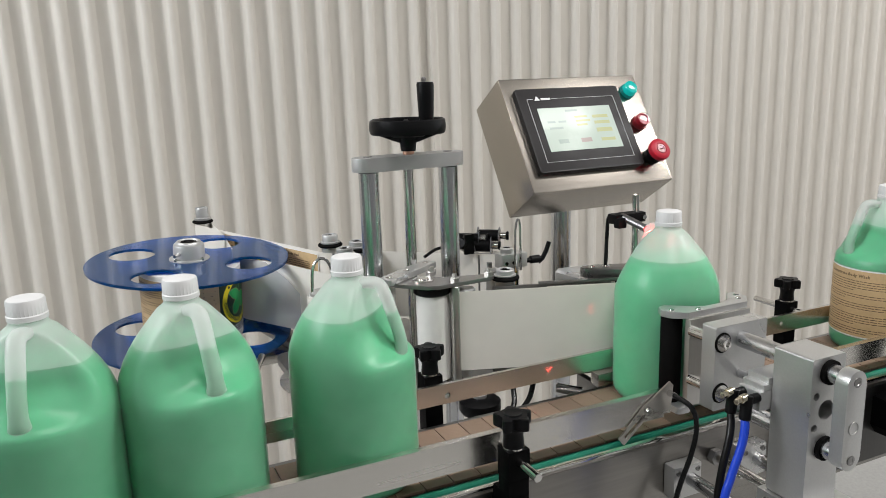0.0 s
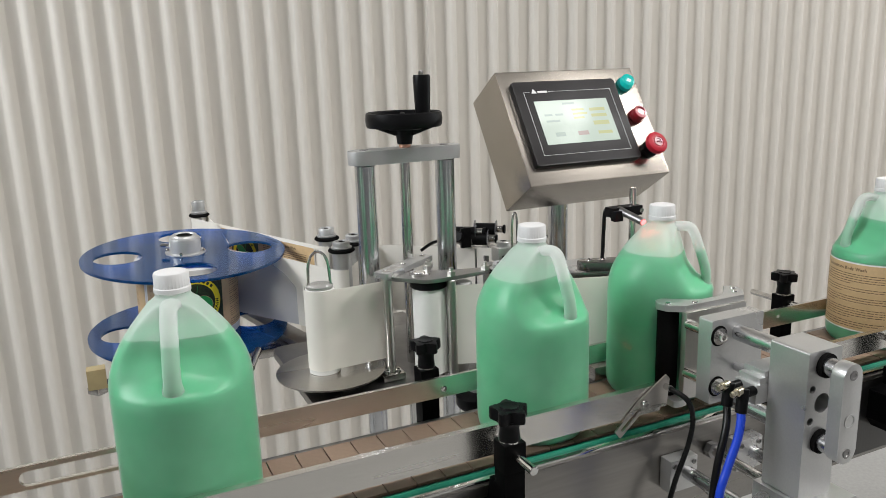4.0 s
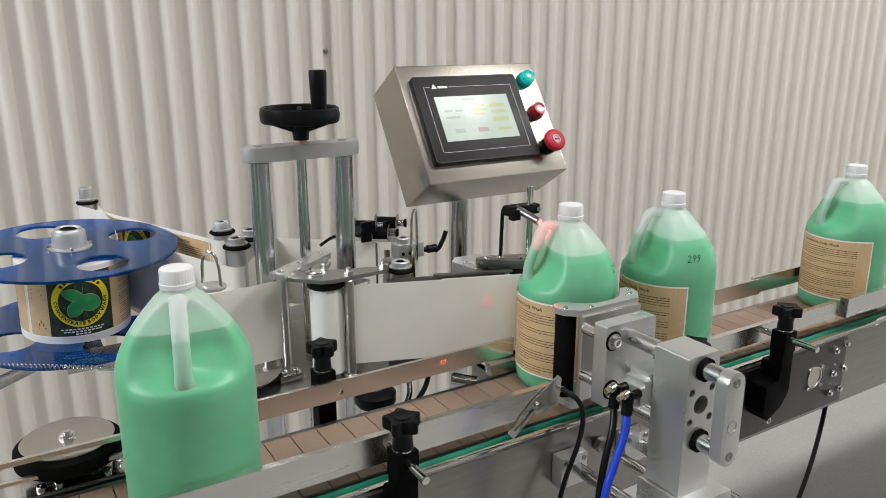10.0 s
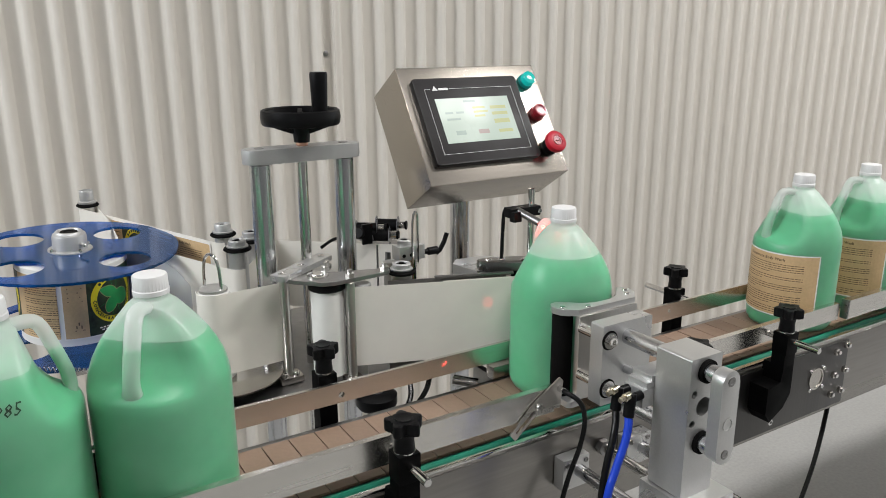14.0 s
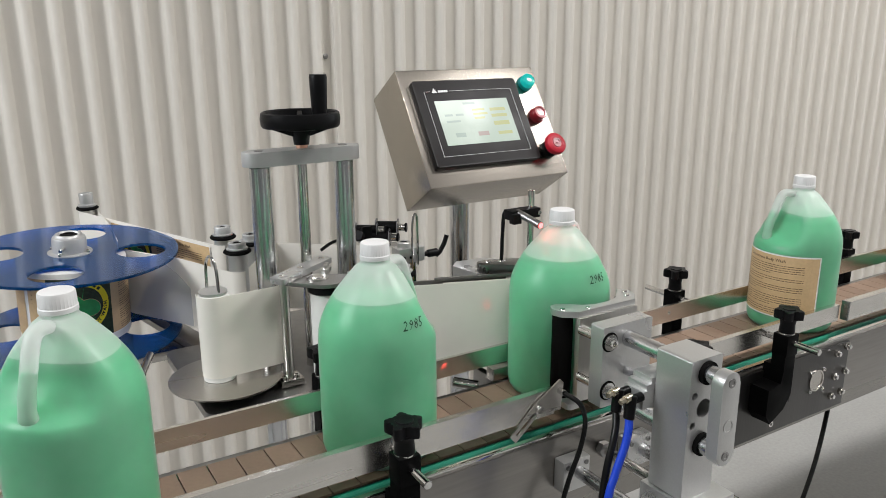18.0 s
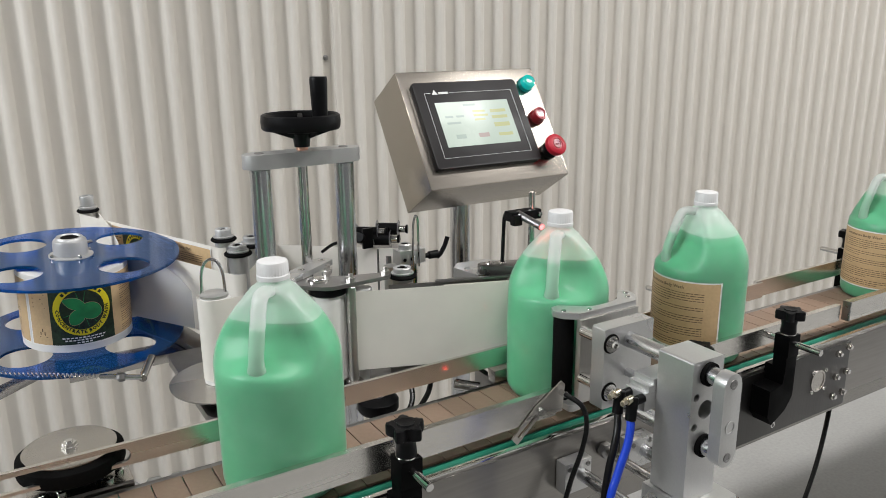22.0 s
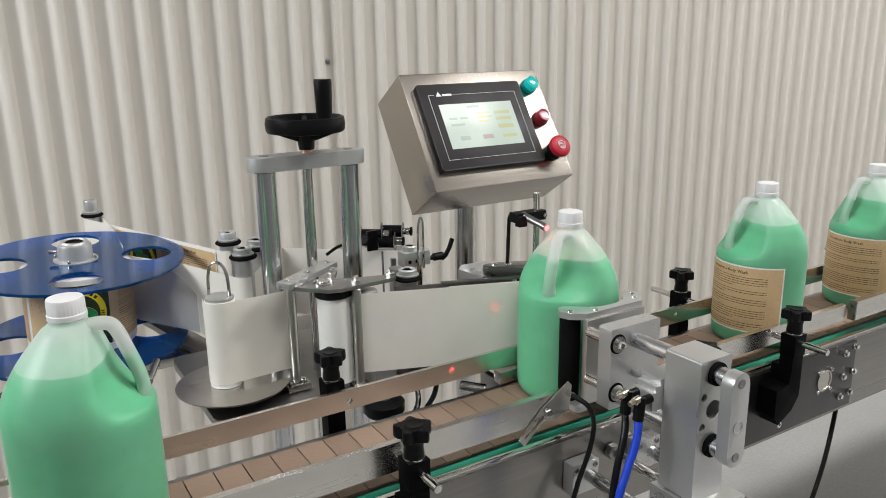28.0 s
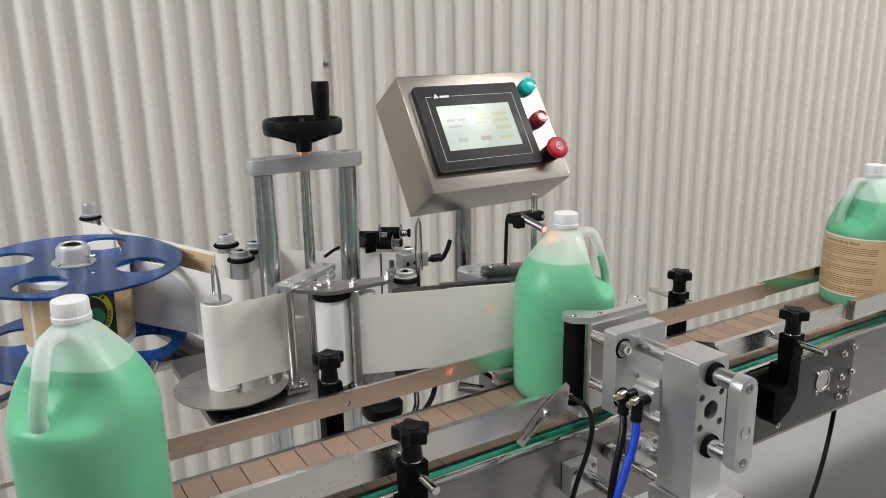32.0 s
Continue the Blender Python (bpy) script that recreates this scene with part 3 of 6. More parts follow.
# ---------------------------------------------------------------- the labelling head
def build_column():
    """The height column of the labelling head with its handwheel."""
    lc = thing("lifting_column", "two chromed columns joined by an aluminium bridge with a screw", "column", at=(-0.141, 0.23, 0))
    for x in (-0.2115, -0.071):
        rod_part("column_tube", (x, 0.23, 0.02), (x, 0.23, 1.2455), 0.0163, CHROME, lc, seg=32)
        lathe_part("column_screw", [(0, 0), (0.0075, 0), (0.0075, 0.001), (0.003, 0.001), (0, 0.0005)], (x, 0.23, 1.268), DARKSTEEL, lc, seg=16)
    bm = B()
    add_prism(bm, [(x, y) for x, y in capsule(-0.0755, 0.0755, 0.0215)], 1.2455, 1.268, Matrix.Translation((-0.141, 0.23, 0)), 0.0018)
    part("bridge", bm, MATTALU, lc, "anodised aluminium bridge plate")
    rod_part("lifting_screw", (-0.143, 0.23, 0.70), (-0.143, 0.23, 1.2450), 0.0088, POLISHED, lc)
    rod_part("bush", (-0.141, 0.23, 1.268), (-0.141, 0.23, 1.2750), 0.0095, COPPER, lc)
    box_part("base_plate", -0.26, -0.02, 0.15, 0.31, 0.0, 0.02, DARKSTEEL, lc)
    hw = lathe_part("handwheel", [(0.0545, 0.0290), (0.0590, 0.0255), (0.0612, 0.0285), (0.0622, 0.0385), (0.0608, 0.0478), (0.0580, 0.0495), (0.0552, 0.0475), (0.0540, 0.0400)],
                    (-0.141, 0.23, 1.2755), BLACK, lc, "black plastic handwheel", 56)
    hub = lathe_part("wheel_hub", [(0, -0.002), (0.012, -0.002), (0.0135, 0.010), (0.018, 0.0175), (0.0185, 0.0250), (0.0150, 0.0290), (0.006, 0.0295), (0, 0.0285)], (-0.141, 0.23, 1.2755), BLACK, None)
    hub.parent = hw
    for k in range(3):
        bm = B()
        a = radians(70 + 120 * k)
        m, h = along((-0.141 + 0.013 * math.cos(a), 0.23 + 0.013 * math.sin(a), 1.2965), (-0.141 + 0.0565 * math.cos(a), 0.23 + 0.0565 * math.sin(a), 1.3125))
        add_box(bm, -0.004, 0.004, -0.010, 0.010, 0, h, 0.002, m)
        part("spoke", bm, BLACK, hw)
    bm = B()
    add_lathe(bm, [(0.030, 0.0215), (0.0560, 0.0315), (0.0560, 0.0345), (0.030, 0.0250)], 48, pose(-0.141, 0.23, 1.2755), True)
    part("web_plate", bm, BLACK, hw)
    bm = B()
    add_lathe(bm, [(0.0, 0.0), (0.0105, 0.0), (0.0120, 0.02), (0.0130, 0.045), (0.0138, 0.068), (0.0128, 0.072), (0.0, 0.0725)], 24, pose(-0.1235, 0.1935, 1.310))
    g = part("grip", bm, BLACK, None)
    g.parent = hw
    return settle(lc)


build_column()


def build_panel():
    """The operator panel: a tilted steel box with a screen and three push buttons."""
    cp = thing("control_panel", "tilted stainless steel operator box with touch screen and buttons", "control panel", at=(0.2, 0.3, 0))
    face = Matrix.Translation((0.046, 0.265, 1.381)) @ pose(0, 0, 0, 57.2)   # x to the right, y up the face, z out of it
    bm = B()
    add_box(bm, 0, 0.291, -0.220, 0, -0.100, 0, 0.0025, face)
    part("housing", bm, HOUSING, cp, "brushed stainless steel housing")
    bm = B()
    add_prism(bm, rounded(0.018, 0.233, -0.189, -0.028, 0.004), 0.0005, 0.011, face, 0.003)
    bz = part("bezel", bm, BEZEL, cp, "charcoal plastic screen bezel")

    def flat(name, x0, x1, y0, y1, z, material, label="", thick=0.0006):
        bm = B()
        add_box(bm, x0, x1, y0, y1, z, z + thick, 0, face)
        ob = part(name, bm, material, bz, label, 0)
        return ob
    flat("screen", 0.050, 0.201, -0.152, -0.068, 0.0112, SCREEN, "lit touch screen with pale green page")
    z = 0.0114
    for x0, x1, y0, y1 in ((0.036, 0.0365, -0.171, -0.049), (0.2165, 0.217, -0.171, -0.049), (0.036, 0.217, -0.1715, -0.171), (0.036, 0.048, -0.0495, -0.049), (0.086, 0.217, -0.0495, -0.049)):
        flat("trim_line", x0, x1, y0, y1, z - 0.0003, BEZELLINE)
    bm = B()
    add_prism(bm, [(0.051, -0.052), (0.062, -0.052), (0.0565, -0.043)], z - 0.0003, z + 0.0004, face)
    part("maker_mark", bm, BEZELLINE, bz, "plain silver maker's mark")
    flat("maker_mark", 0.064, 0.083, -0.0515, -0.0475, z - 0.0003, BEZELLINE)
    # page of the screen: unreadable captions, fields and keys as bars
    for x0, x1, y0, y1, mt in ((0.105, 0.130, -0.077, -0.073, SCREENGREY), (0.062, 0.078, -0.098, -0.094, SCREENGREY), (0.084, 0.100, -0.098, -0.094, SCREENGREY),
                               (0.062, 0.090, -0.110, -0.106, SCREENGREY), (0.120, 0.146, -0.090, -0.086, SCREENYELLOW), (0.120, 0.150, -0.098, -0.094, SCREENYELLOW),
                               (0.120, 0.142, -0.106, -0.102, SCREENYELLOW), (0.157, 0.190, -0.092, -0.086, SCREENYELLOW), (0.157, 0.190, -0.104, -0.098, SCREENYELLOW),
                               (0.157, 0.190, -0.120, -0.112, SCREENYELLOW), (0.072, 0.092, -0.138, -0.130, SCREENGREY), (0.118, 0.140, -0.138, -0.130, SCREENPINK),
                               (0.160, 0.190, -0.138, -0.132, SCREENYELLOW)):
        flat("screen_field", x0, x1, y0, y1, z + 0.00035, mt, thick=0.0001)

    def button(name, u, v, profile, cap_profile, mat_body, mat_cap, label):
        bm = B()
        add_lathe(bm, profile, 28, face @ pose(u, v, 0.0006))
        b = part(name, bm, mat_body, cp, label)
        bm = B()
        add_lathe(bm, cap_profile, 28, face @ pose(u, v, 0.0006))
        part("cap", bm, mat_cap, b)
        return b
    button("lamp_button", 0.262, -0.036, [(0, 0), (0.0150, 0), (0.0150, 0.004), (0.0135, 0.006), (0, 0.006)],
           [(0.0130, 0.006), (0.0130, 0.0150), (0.0122, 0.0165), (0.009, 0.0175), (0, 0.0178)], TEALRING, TEAL, "teal indicator lamp that is lit")
    button("stop_button", 0.262, -0.103, [(0, 0), (0.0150, 0), (0.0150, 0.004), (0.0135, 0.006), (0, 0.006)],
           [(0.0128, 0.006), (0.0128, 0.0160), (0.0120, 0.0170), (0.0095, 0.0168), (0.008, 0.0155), (0, 0.0150)], REDDARK, REDDARK, "dark red push button")
    es = button("emergency_stop", 0.262, -0.172, [(0, 0), (0.0155, 0), (0.0155, 0.005), (0.012, 0.007), (0.0115, 0.018), (0, 0.018)],
                [(0.0115, 0.017), (0.0185, 0.0185), (0.0202, 0.0210), (0.0205, 0.0270), (0.0195, 0.0295), (0.0170, 0.0310), (0.0110, 0.0315), (0.0100, 0.0305), (0, 0.0305)], BLACK, REDPLASTIC, "red mushroom emergency stop")
    bm = B()
    add_lathe(bm, [(0.0085, 0.0303), (0.0085, 0.0318), (0.0062, 0.0318), (0.0062, 0.0308), (0, 0.0308)], 24, face @ pose(0.262, -0.172, 0.0006))
    add_box(bm, -0.003, 0.003, -0.0010, 0.0010, 0.0308, 0.0330, 0, face @ pose(0.262, -0.172, 0.0006))
    part("arrow_mark", bm, REDDARK, es)
    rod_part("post", (0.20, 0.30, 0.015), (0.20, 0.30, 1.19), 0.0193, CHROME, cp, "polished steel post", 32)
    lathe_part("foot_plate", [(0, 0), (0.09, 0), (0.09, 0.012), (0.03, 0.015), (0, 0.015)], (0.20, 0.30, 0), DARKSTEEL, cp)
    return settle(cp)


build_panel()


# ---------------------------------------------------------------- the label reel and the web
WEB_Z0, WEB_Z1 = 0.929, 1.060
REEL = (-0.466, 0.575)


def guide_roller(x, y, ring=1.066, top=1.0885, r=0.0165, group="web rollers"):
    """A web roller: the heights are those of the rubber ring's middle and of the head's top."""
    gr = thing("web_roller", "grey aluminium web roller with rubber ring and knurled head", "roller", group, at=(x, y, 0.90))
    z = ring - 0.0035
    k = (top - z - 0.0075) / 0.0185
    lathe_part("shaft", [(0, 0), (0.006, 0), (0.006, 0.02), (0, 0.02)], (x, y, 0.902), POLISHED, gr, seg=16)
    lathe_part("sleeve", [(0, 0), (r, 0), (r, z - 0.9205), (0, z - 0.9205)], (x, y, 0.920), ALU, gr)
    lathe_part("ring", [(0.010, 0), (0.021, 0), (0.0235, 0.002), (0.0235, 0.004), (0.021, 0.0065), (0.010, 0.007)], (x, y, z), RUBBER, gr, "black rubber ring")
    lathe_part("head", [(0.0175, 0.006), (0.0185, 0.0075)] + [(q, 0.0075 + h * k) for q, h in ((0.0185, 0.0025), (0.0145, 0.0035), (0.0150, 0.0160), (0.0140, 0.0180), (0.0095, 0.0185), (0.0085, 0.0135), (0.004, 0.0135), (0.0036, 0.0155), (0, 0.0155))],
               (x, y, z), MATTALU, gr, "turned aluminium head")
    # black disc on the recess floor, standing in for its shade
    lathe_part("socket", [(0.0086, 0), (0.0086, 0.0008), (0.0045, 0.0008), (0.004, 0.003), (0, 0.003)], (x, y, z + 0.0075 + 0.0135 * k + 0.0002), SHADOWBLACK, gr, "black disc for the shade in the socket")
    return settle(gr)


for x, y, ring_z, top_z in ((-0.385, 0.925, 1.074, 1.1075), (-0.212, 0.470, 1.0815, 1.1015), (-0.225, 0.338, 1.0865, 1.102), (-0.184, 0.392, 1.084, 1.100), (-0.021, 0.130, 1.067, 1.081)):
    guide_roller(x, y, ring_z, top_z)


def sheet(bm, points, z0=WEB_Z0, z1=WEB_Z1, t=0.0006):
    """An upright ribbon through points in x and y, with a little thickness."""
    pts = [Vector((p[0], p[1])) for p in points]
    rows = []
    for k, p in enumerate(pts):
        d = (pts[min(k + 1, len(pts) - 1)] - pts[max(k - 1, 0)]).normalized()
        nrm = Vector((-d.y, d.x)) * t / 2
        rows.append([bm.verts.new((q.x, q.y, z)) for q, z in ((p + nrm, z0), (p + nrm, z1), (p - nrm, z1), (p - nrm, z0))])
    for a, b in zip(rows, rows[1:]):
        for i in range(4):
            bm.faces.new((a[i], a[(i + 1) % 4], b[(i + 1) % 4], b[i]))
    bm.faces.new(rows[0])
    bm.faces.new(rows[-1][::-1])


def arc(cx, cy, r, a0, a1, n=10):
    return [(cx + r * math.cos(radians(a0 + (a1 - a0) * k / n)), cy + r * math.sin(radians(a0 + (a1 - a0) * k / n))) for k in range(n + 1)]


def build_web():
    wb = thing("label_web", "white siliconised liner web threaded round the rollers", "label web", at=(-0.2, 0.2, 0.93))
    # from the reel to the far roller and back to the head
    bm = B()
    sheet(bm, [(-0.3755, 0.60), (-0.3665, 0.75), (-0.3665, 0.925)] + arc(-0.385, 0.925, 0.0185, 20, 193, 10) + arc(-0.212, 0.470, 0.0175, 193, 262, 6), 0.937, 1.0685)
    part("feed_leg", bm, WEB, wb)
    # from the wrap drum along the front to the peel edge
    bm = B()
    sheet(bm, arc(-0.303, 0.213, 0.0255, 150, 285, 14) + [(-0.199, 0.1955)])
    part("wrap_leg", bm, WEB, wb)
    bm = B()
    sheet(bm, arc(-0.1085, 0.1285, 0.0160, 200, 250, 5) + [(0.02, 0.064), (0.145, 0.0195), (0.147, 0.0225), (0.02, 0.0685)])
    part("front_leg", bm, WEB, wb)
    bm = B()
    sheet(bm, [(-0.185, 0.416), (-0.115, 0.451), (0.057, 0.307), (0.085, 0.286)])
    part("return_leg", bm, WEB, wb)
    # milky sheet in front of the white liner, its top edge lowered on a slant
    bm = B()
    sheet(bm, [(-0.3740, 0.592), (-0.3640, 0.570), (-0.3300, 0.5130), (-0.2990, 0.4630), (-0.2700, 0.4130)], WEB_Z0, 1.0535, 0.0004)
    for v in bm.verts:
        if v.co.z > 1.0 and v.co.x > -0.305:
            v.co.z -= 0.030 if v.co.x < -0.285 else 0.078
    part("slanted_sheet", bm, FILM, wb, "milky clear sheet with a slanted top edge beside the reel")
    bm = B()
    sheet(bm, [(-0.3725, 0.600), (-0.3600, 0.572), (-0.2980, 0.471)] + arc(-0.225, 0.338, 0.0180, 208, 285, 6) + [(-0.184, 0.3735)], WEB_Z0, 1.0535)
    part("roller_leg", bm, WEB, wb, "white liner leaving the reel")
    settle(wb)


build_web()


# the label, flat: u along the web from its leading edge, v up; one list of pieces in layers
LABEL_L, LABEL_H = 0.344, 0.120
LAYERS = {"white": LABELWHITE, "tan": TAN, "dark": LABELBLACK, "yellow": YELLOW, "lime": LIMEGREEN, "print": PRINT}


def letters(text, size, spacing=1.0, bold=0.0):
    """Flat letter shapes of the built-in font: (x, outline faces) for each letter."""
    out, x = [], 0.0
    for ch in text:
        if ch == " ":
            x += size * 0.32
            continue
        cu = bpy.data.curves.new("glyph", "FONT")
        cu.body, cu.size, cu.resolution_u, cu.offset = ch, size, 1, bold
        ob = bpy.data.objects.new("glyph", cu)
        me = ob.to_mesh()
        vs = [v.co.copy() for v in me.vertices]
        fs = [list(p.vertices) for p in me.polygons]
        w = max((v.x for v in vs), default=size * 0.3)
        out.append((x, w, vs, fs))
        x += (w + size * 0.10) * spacing
        ob.to_mesh_clear()
        bpy.data.objects.remove(ob)
        bpy.data.curves.remove(cu)
    return out, x


def flat_label():
    """A bmesh in (u, v, layer height) with a material index for each face."""
    bm = B()
    names = list(LAYERS)

    def rect(u0, u1, v0, v1, h, layer, n=1):
        cuts = [u0 + (u1 - u0) * k / n for k in range(n + 1)]
        for a, b in zip(cuts, cuts[1:]):
            f = bm.faces.new([bm.verts.new(p) for p in ((a, v0, h), (b, v0, h), (b, v1, h), (a, v1, h))])
            f.material_index = names.index(layer)

    def poly(pts, h, layer):
        f = bm.faces.new([bm.verts.new((u, v, h)) for u, v in pts])
        f.material_index = names.index(layer)

    rect(0, LABEL_L, 0, LABEL_H, 0.0, "white", 56)
    e = 0.0025
    rect(e, LABEL_L - e, e, LABEL_H - e, 0.00012, "tan", 54)
    d0, d1 = 0.041, 0.147                      # the dark picture panel
    rect(d0, d1, e, LABEL_H - e, 0.00024, "dark", 16)
    cu, cv = (d0 + d1) / 2, 0.0655
    for r, h, layer in ((0.0475, 0.00036, "yellow"), (0.0365, 0.00048, "dark")):
        c = [(cu + r * math.cos(radians(10 * k)), cv + r * math.sin(radians(10 * k))) for k in range(36)]
        for k in range(18):
            a, b = c[k], c[k + 1]
            p, q = c[(36 - k) % 36], c[35 - k]
            quad = [a, b, q, p] if k else [a, b, q]
            quad = quad if k < 17 else [a, b, p]
            poly(quad, h, layer)
    def oval(ou, ov, ra, rb, ang, tip, h, layer):
        """A leaf or a fruit: an oval that may run out to a tip."""
        ca, sa = math.cos(radians(ang)), math.sin(radians(ang))
        pts = []
        for k in range(20):
            t = 2 * math.pi * k / 20
            x, y = ra * math.cos(t), rb * math.sin(t) * (1 - tip * max(math.cos(t), 0) ** 2) * (1 - 0.6 * tip * max(-math.cos(t), 0) ** 2)
            pts.append((cu + ou + x * ca - y * sa, cv + ov + x * sa + y * ca))
        poly(pts, h, layer)

    for ou, ov, ra, rb, ang, tip in ((-0.0125, 0.0125, 0.0195, 0.0105, 158, 0.55), (-0.0095, -0.0125, 0.0165, 0.0120, 235, 0.25), (0.0135, -0.0035, 0.0185, 0.0155, -20, 0.08)):
        oval(ou, ov, ra + 0.0006, rb + 0.0006, ang, tip, 0.00056, "tan")
        oval(ou, ov, ra, rb, ang, tip, 0.00066, "lime")
    for ang in (80, 105, 255, 285, 310, 200):
        ca, sa = math.cos(radians(ang)), math.sin(radians(ang))
        poly([(cu + x * ca - y * sa, cv + x * sa + y * ca) for x, y in ((0.006, 0.0005), (0.033, 0.0003), (0.033, -0.0003), (0.006, -0.0005))], 0.00052, "lime")
    # words round the ring's foot
    gl, w = letters("CONCENTRATE BODY WASH", 0.0086, 0.95, 0.0004)
    for x, gw, vs, fs in gl:
        a = radians(-90) + ((x + gw / 2) - w / 2) / 0.0400
        pts = []
        for v in vs:
            lx, ly = v.x - gw / 2, v.y - 0.0024
            rr = 0.0410 - ly
            pts.append((cu + rr * math.cos(a) - lx * math.sin(a), cv + rr * math.sin(a) + lx * math.cos(a)))
        for f in fs:
            poly([pts[i] for i in f], 0.0005, "dark")
    for k in range(9):                          # unread words at the ring's head
        a0, a1 = radians(40 + 11.5 * k), radians(47 + 11.5 * k)
        poly([(cu + r * math.cos(a), cv + r * math.sin(a)) for r, a in ((0.0390, a0), (0.0390, a1), (0.0445, a1), (0.0445, a0))], 0.0005, "dark")
    for k, (v, w) in enumerate(((0.0135, 0.072), (0.0090, 0.064), (0.0045, 0.026))):
        n = int(w / 0.006)
        for i in range(n):
            u = cu - w / 2 + i * w / n
            rect(u, u + w / n * 0.72, v, v + 0.0024, 0.0005, "white")
    # side panel with a small mark
    for u, v in ((0.020, 0.020), (0.024, 0.026), (0.028, 0.020)):
        rect(u, u + 0.002, v, v + 0.006, 0.0003, "print")
    rect(0.018, 0.034, 0.016, 0.0175, 0.0003, "print")
    for k in range(5):
        rect(0.010, 0.034 - 0.003 * (k % 3), 0.070 + 0.008 * k, 0.0715 + 0.008 * k, 0.0003, "print")
    # text panel: a heading that can be read in part, then unread lines
    gl, w = letters("Concentrate Body Wash", 0.0074, 0.9, 0.00025)
    for x, gw, vs, fs in gl:
        for f in fs:
            poly([(0.200 + x + vs[i].x, 0.1065 + vs[i].y) for i in f], 0.0003, "print")
    rng = random.Random(4)
    v = 0.099
    for block in (5, 3, 4, 5, 3):
        for k in range(block):
            u, end = 0.166, 0.166 + (0.150 if k < block - 1 else 0.150 * rng.uniform(0.3, 0.8))
            while u < end:
                step = rng.uniform(0.004, 0.011)
                rect(u, min(u + step, end), v, v + 0.0013, 0.0003, "print")
                u += step + 0.0016
            v -= 0.0041
        v -= 0.0035
    # fine upright cuts, so that the picture follows the curve when it is wrapped
    for k in range(int((d1 - d0) / 0.004)):
        cut = d0 + 0.004 * (k + 0.5)
        crossed = [f for f in bm.faces if f.verts[0].co.z > 0.0005 and min(q.co.x for q in f.verts) < cut < max(q.co.x for q in f.verts)]
        if crossed:
            geom = crossed + list({e for f in crossed for e in f.edges}) + list({q for f in crossed for q in f.verts})
            bmesh.ops.bisect_plane(bm, geom=geom, plane_co=(cut, 0, 0), plane_no=(1, 0, 0))
    return bm


def wrapped(bm, radius, start):
    """Lays a flat label round an upright cylinder: u runs clockwise from the angle start, seen from above, so that it reads from outside."""
    for vert in bm.verts:
        u, v, h = vert.co
        a = radians(start) + u / radius
        r = radius + h
        vert.co = (r * math.cos(a), r * math.sin(a), v)


def label_mesh(name, bm):
    me = bpy.data.meshes.new(name)
    bm.to_mesh(me)
    bm.free()
    for m in LAYERS.values():
        me.materials.append(m)
    for p in me.polygons:
        p.use_smooth = True
    return me


FLAT = flat_label()


def cut_label(u0, u1):
    bm = FLAT.copy()
    for co, no in (((u0, 0, 0), (-1, 0, 0)), ((u1, 0, 0), (1, 0, 0))):
        bmesh.ops.bisect_plane(bm, geom=list(bm.verts) + list(bm.edges) + list(bm.faces), plane_co=co, plane_no=no, clear_outer=True)
    return bm


def build_reel():
    rl = thing("label_reel", "roll of printed labels between two clear blue discs", "label reel", at=(*REEL, 0.884))
    tilt = pose(0, 0, 0, 3.2, 1.5, 0)
    rl.matrix_basis = Matrix.Translation((*REEL, 0.884)) @ tilt

    def own(ob):
        ob.parent = rl
        return ob
    for z, nm in ((0.1780, "upper_disc"), (0.0280, "lower_disc")):
        bm = B()
        holes = [ring(0.119 * math.cos(radians(a)), 0.119 * math.sin(radians(a)), 0.043, 36) for a in (33, 123, 213, 303)]
        add_plate(bm, ring(0, 0, 0.184, 96), holes, z, z + 0.005)
        part(nm, bm, BLUEACRYL, rl, "transparent blue acrylic disc with four holes")
    bm = B()
    add_lathe(bm, [(0.032, 0.0332), (0.0920, 0.0332), (0.0920, 0.172), (0.032, 0.172)], 96, None, True)
    global label_roll
    lr = label_roll = part("label_roll", bm, PAPER, rl, "roll of printed labels on white liner")
    for u0, u1, start in ((0.0, LABEL_L, -148), (0.0, 0.228, 67)):
        bm = cut_label(u0, u1)
        wrapped(bm, 0.0924, start)
        ob = new("printed_label", label_mesh("printed_label", bm))
        ob.parent, ob.location = lr, (0, 0, 0.045)
    lathe_part("hub", [(0.0, 0.1832), (0.037, 0.1832), (0.037, 0.1850), (0.0290, 0.1860), (0.0285, 0.2080), (0.0270, 0.2125), (0.0235, 0.2145), (0.0220, 0.2175), (0.0180, 0.2178), (0.0165, 0.2150), (0, 0.2150)],
               (0, 0, 0), MATTALU, rl, "turned aluminium hub")
    # the hub recess gets its shade from a black insert
    lathe_part("hub_socket", [(0.0150, 0.2152), (0.0140, 0.2165), (0.0085, 0.2165), (0.0075, 0.2154), (0, 0.2154)], (0, 0, 0), SHADOWBLACK, rl, "black ring and disc for the shade in the hub's socket")
    for k in range(4):
        a = radians(15 + 90 * k)
        hex_screw("hub_screw", (0.0335 * math.cos(a), 0.0335 * math.sin(a), 0.1850), (0, 0, 1), 0.0032, 0.005, rl)
    rod_part("thumb_screw", (0.026, 0.012, 0.198), (0.040, 0.018, 0.198), 0.0035, POLISHED, rl)
    lathe_part("axle", [(0, 0), (0.012, 0), (0.012, 0.028), (0, 0.028)], (0, 0, 0), DARKSTEEL, rl)
    lathe_part("inner_bush", [(0, 0), (0.0315, 0), (0.0315, 0.144), (0, 0.144)], (0, 0, 0.0332), BLUEACRYL, rl)
    return rl


reel = build_reel()


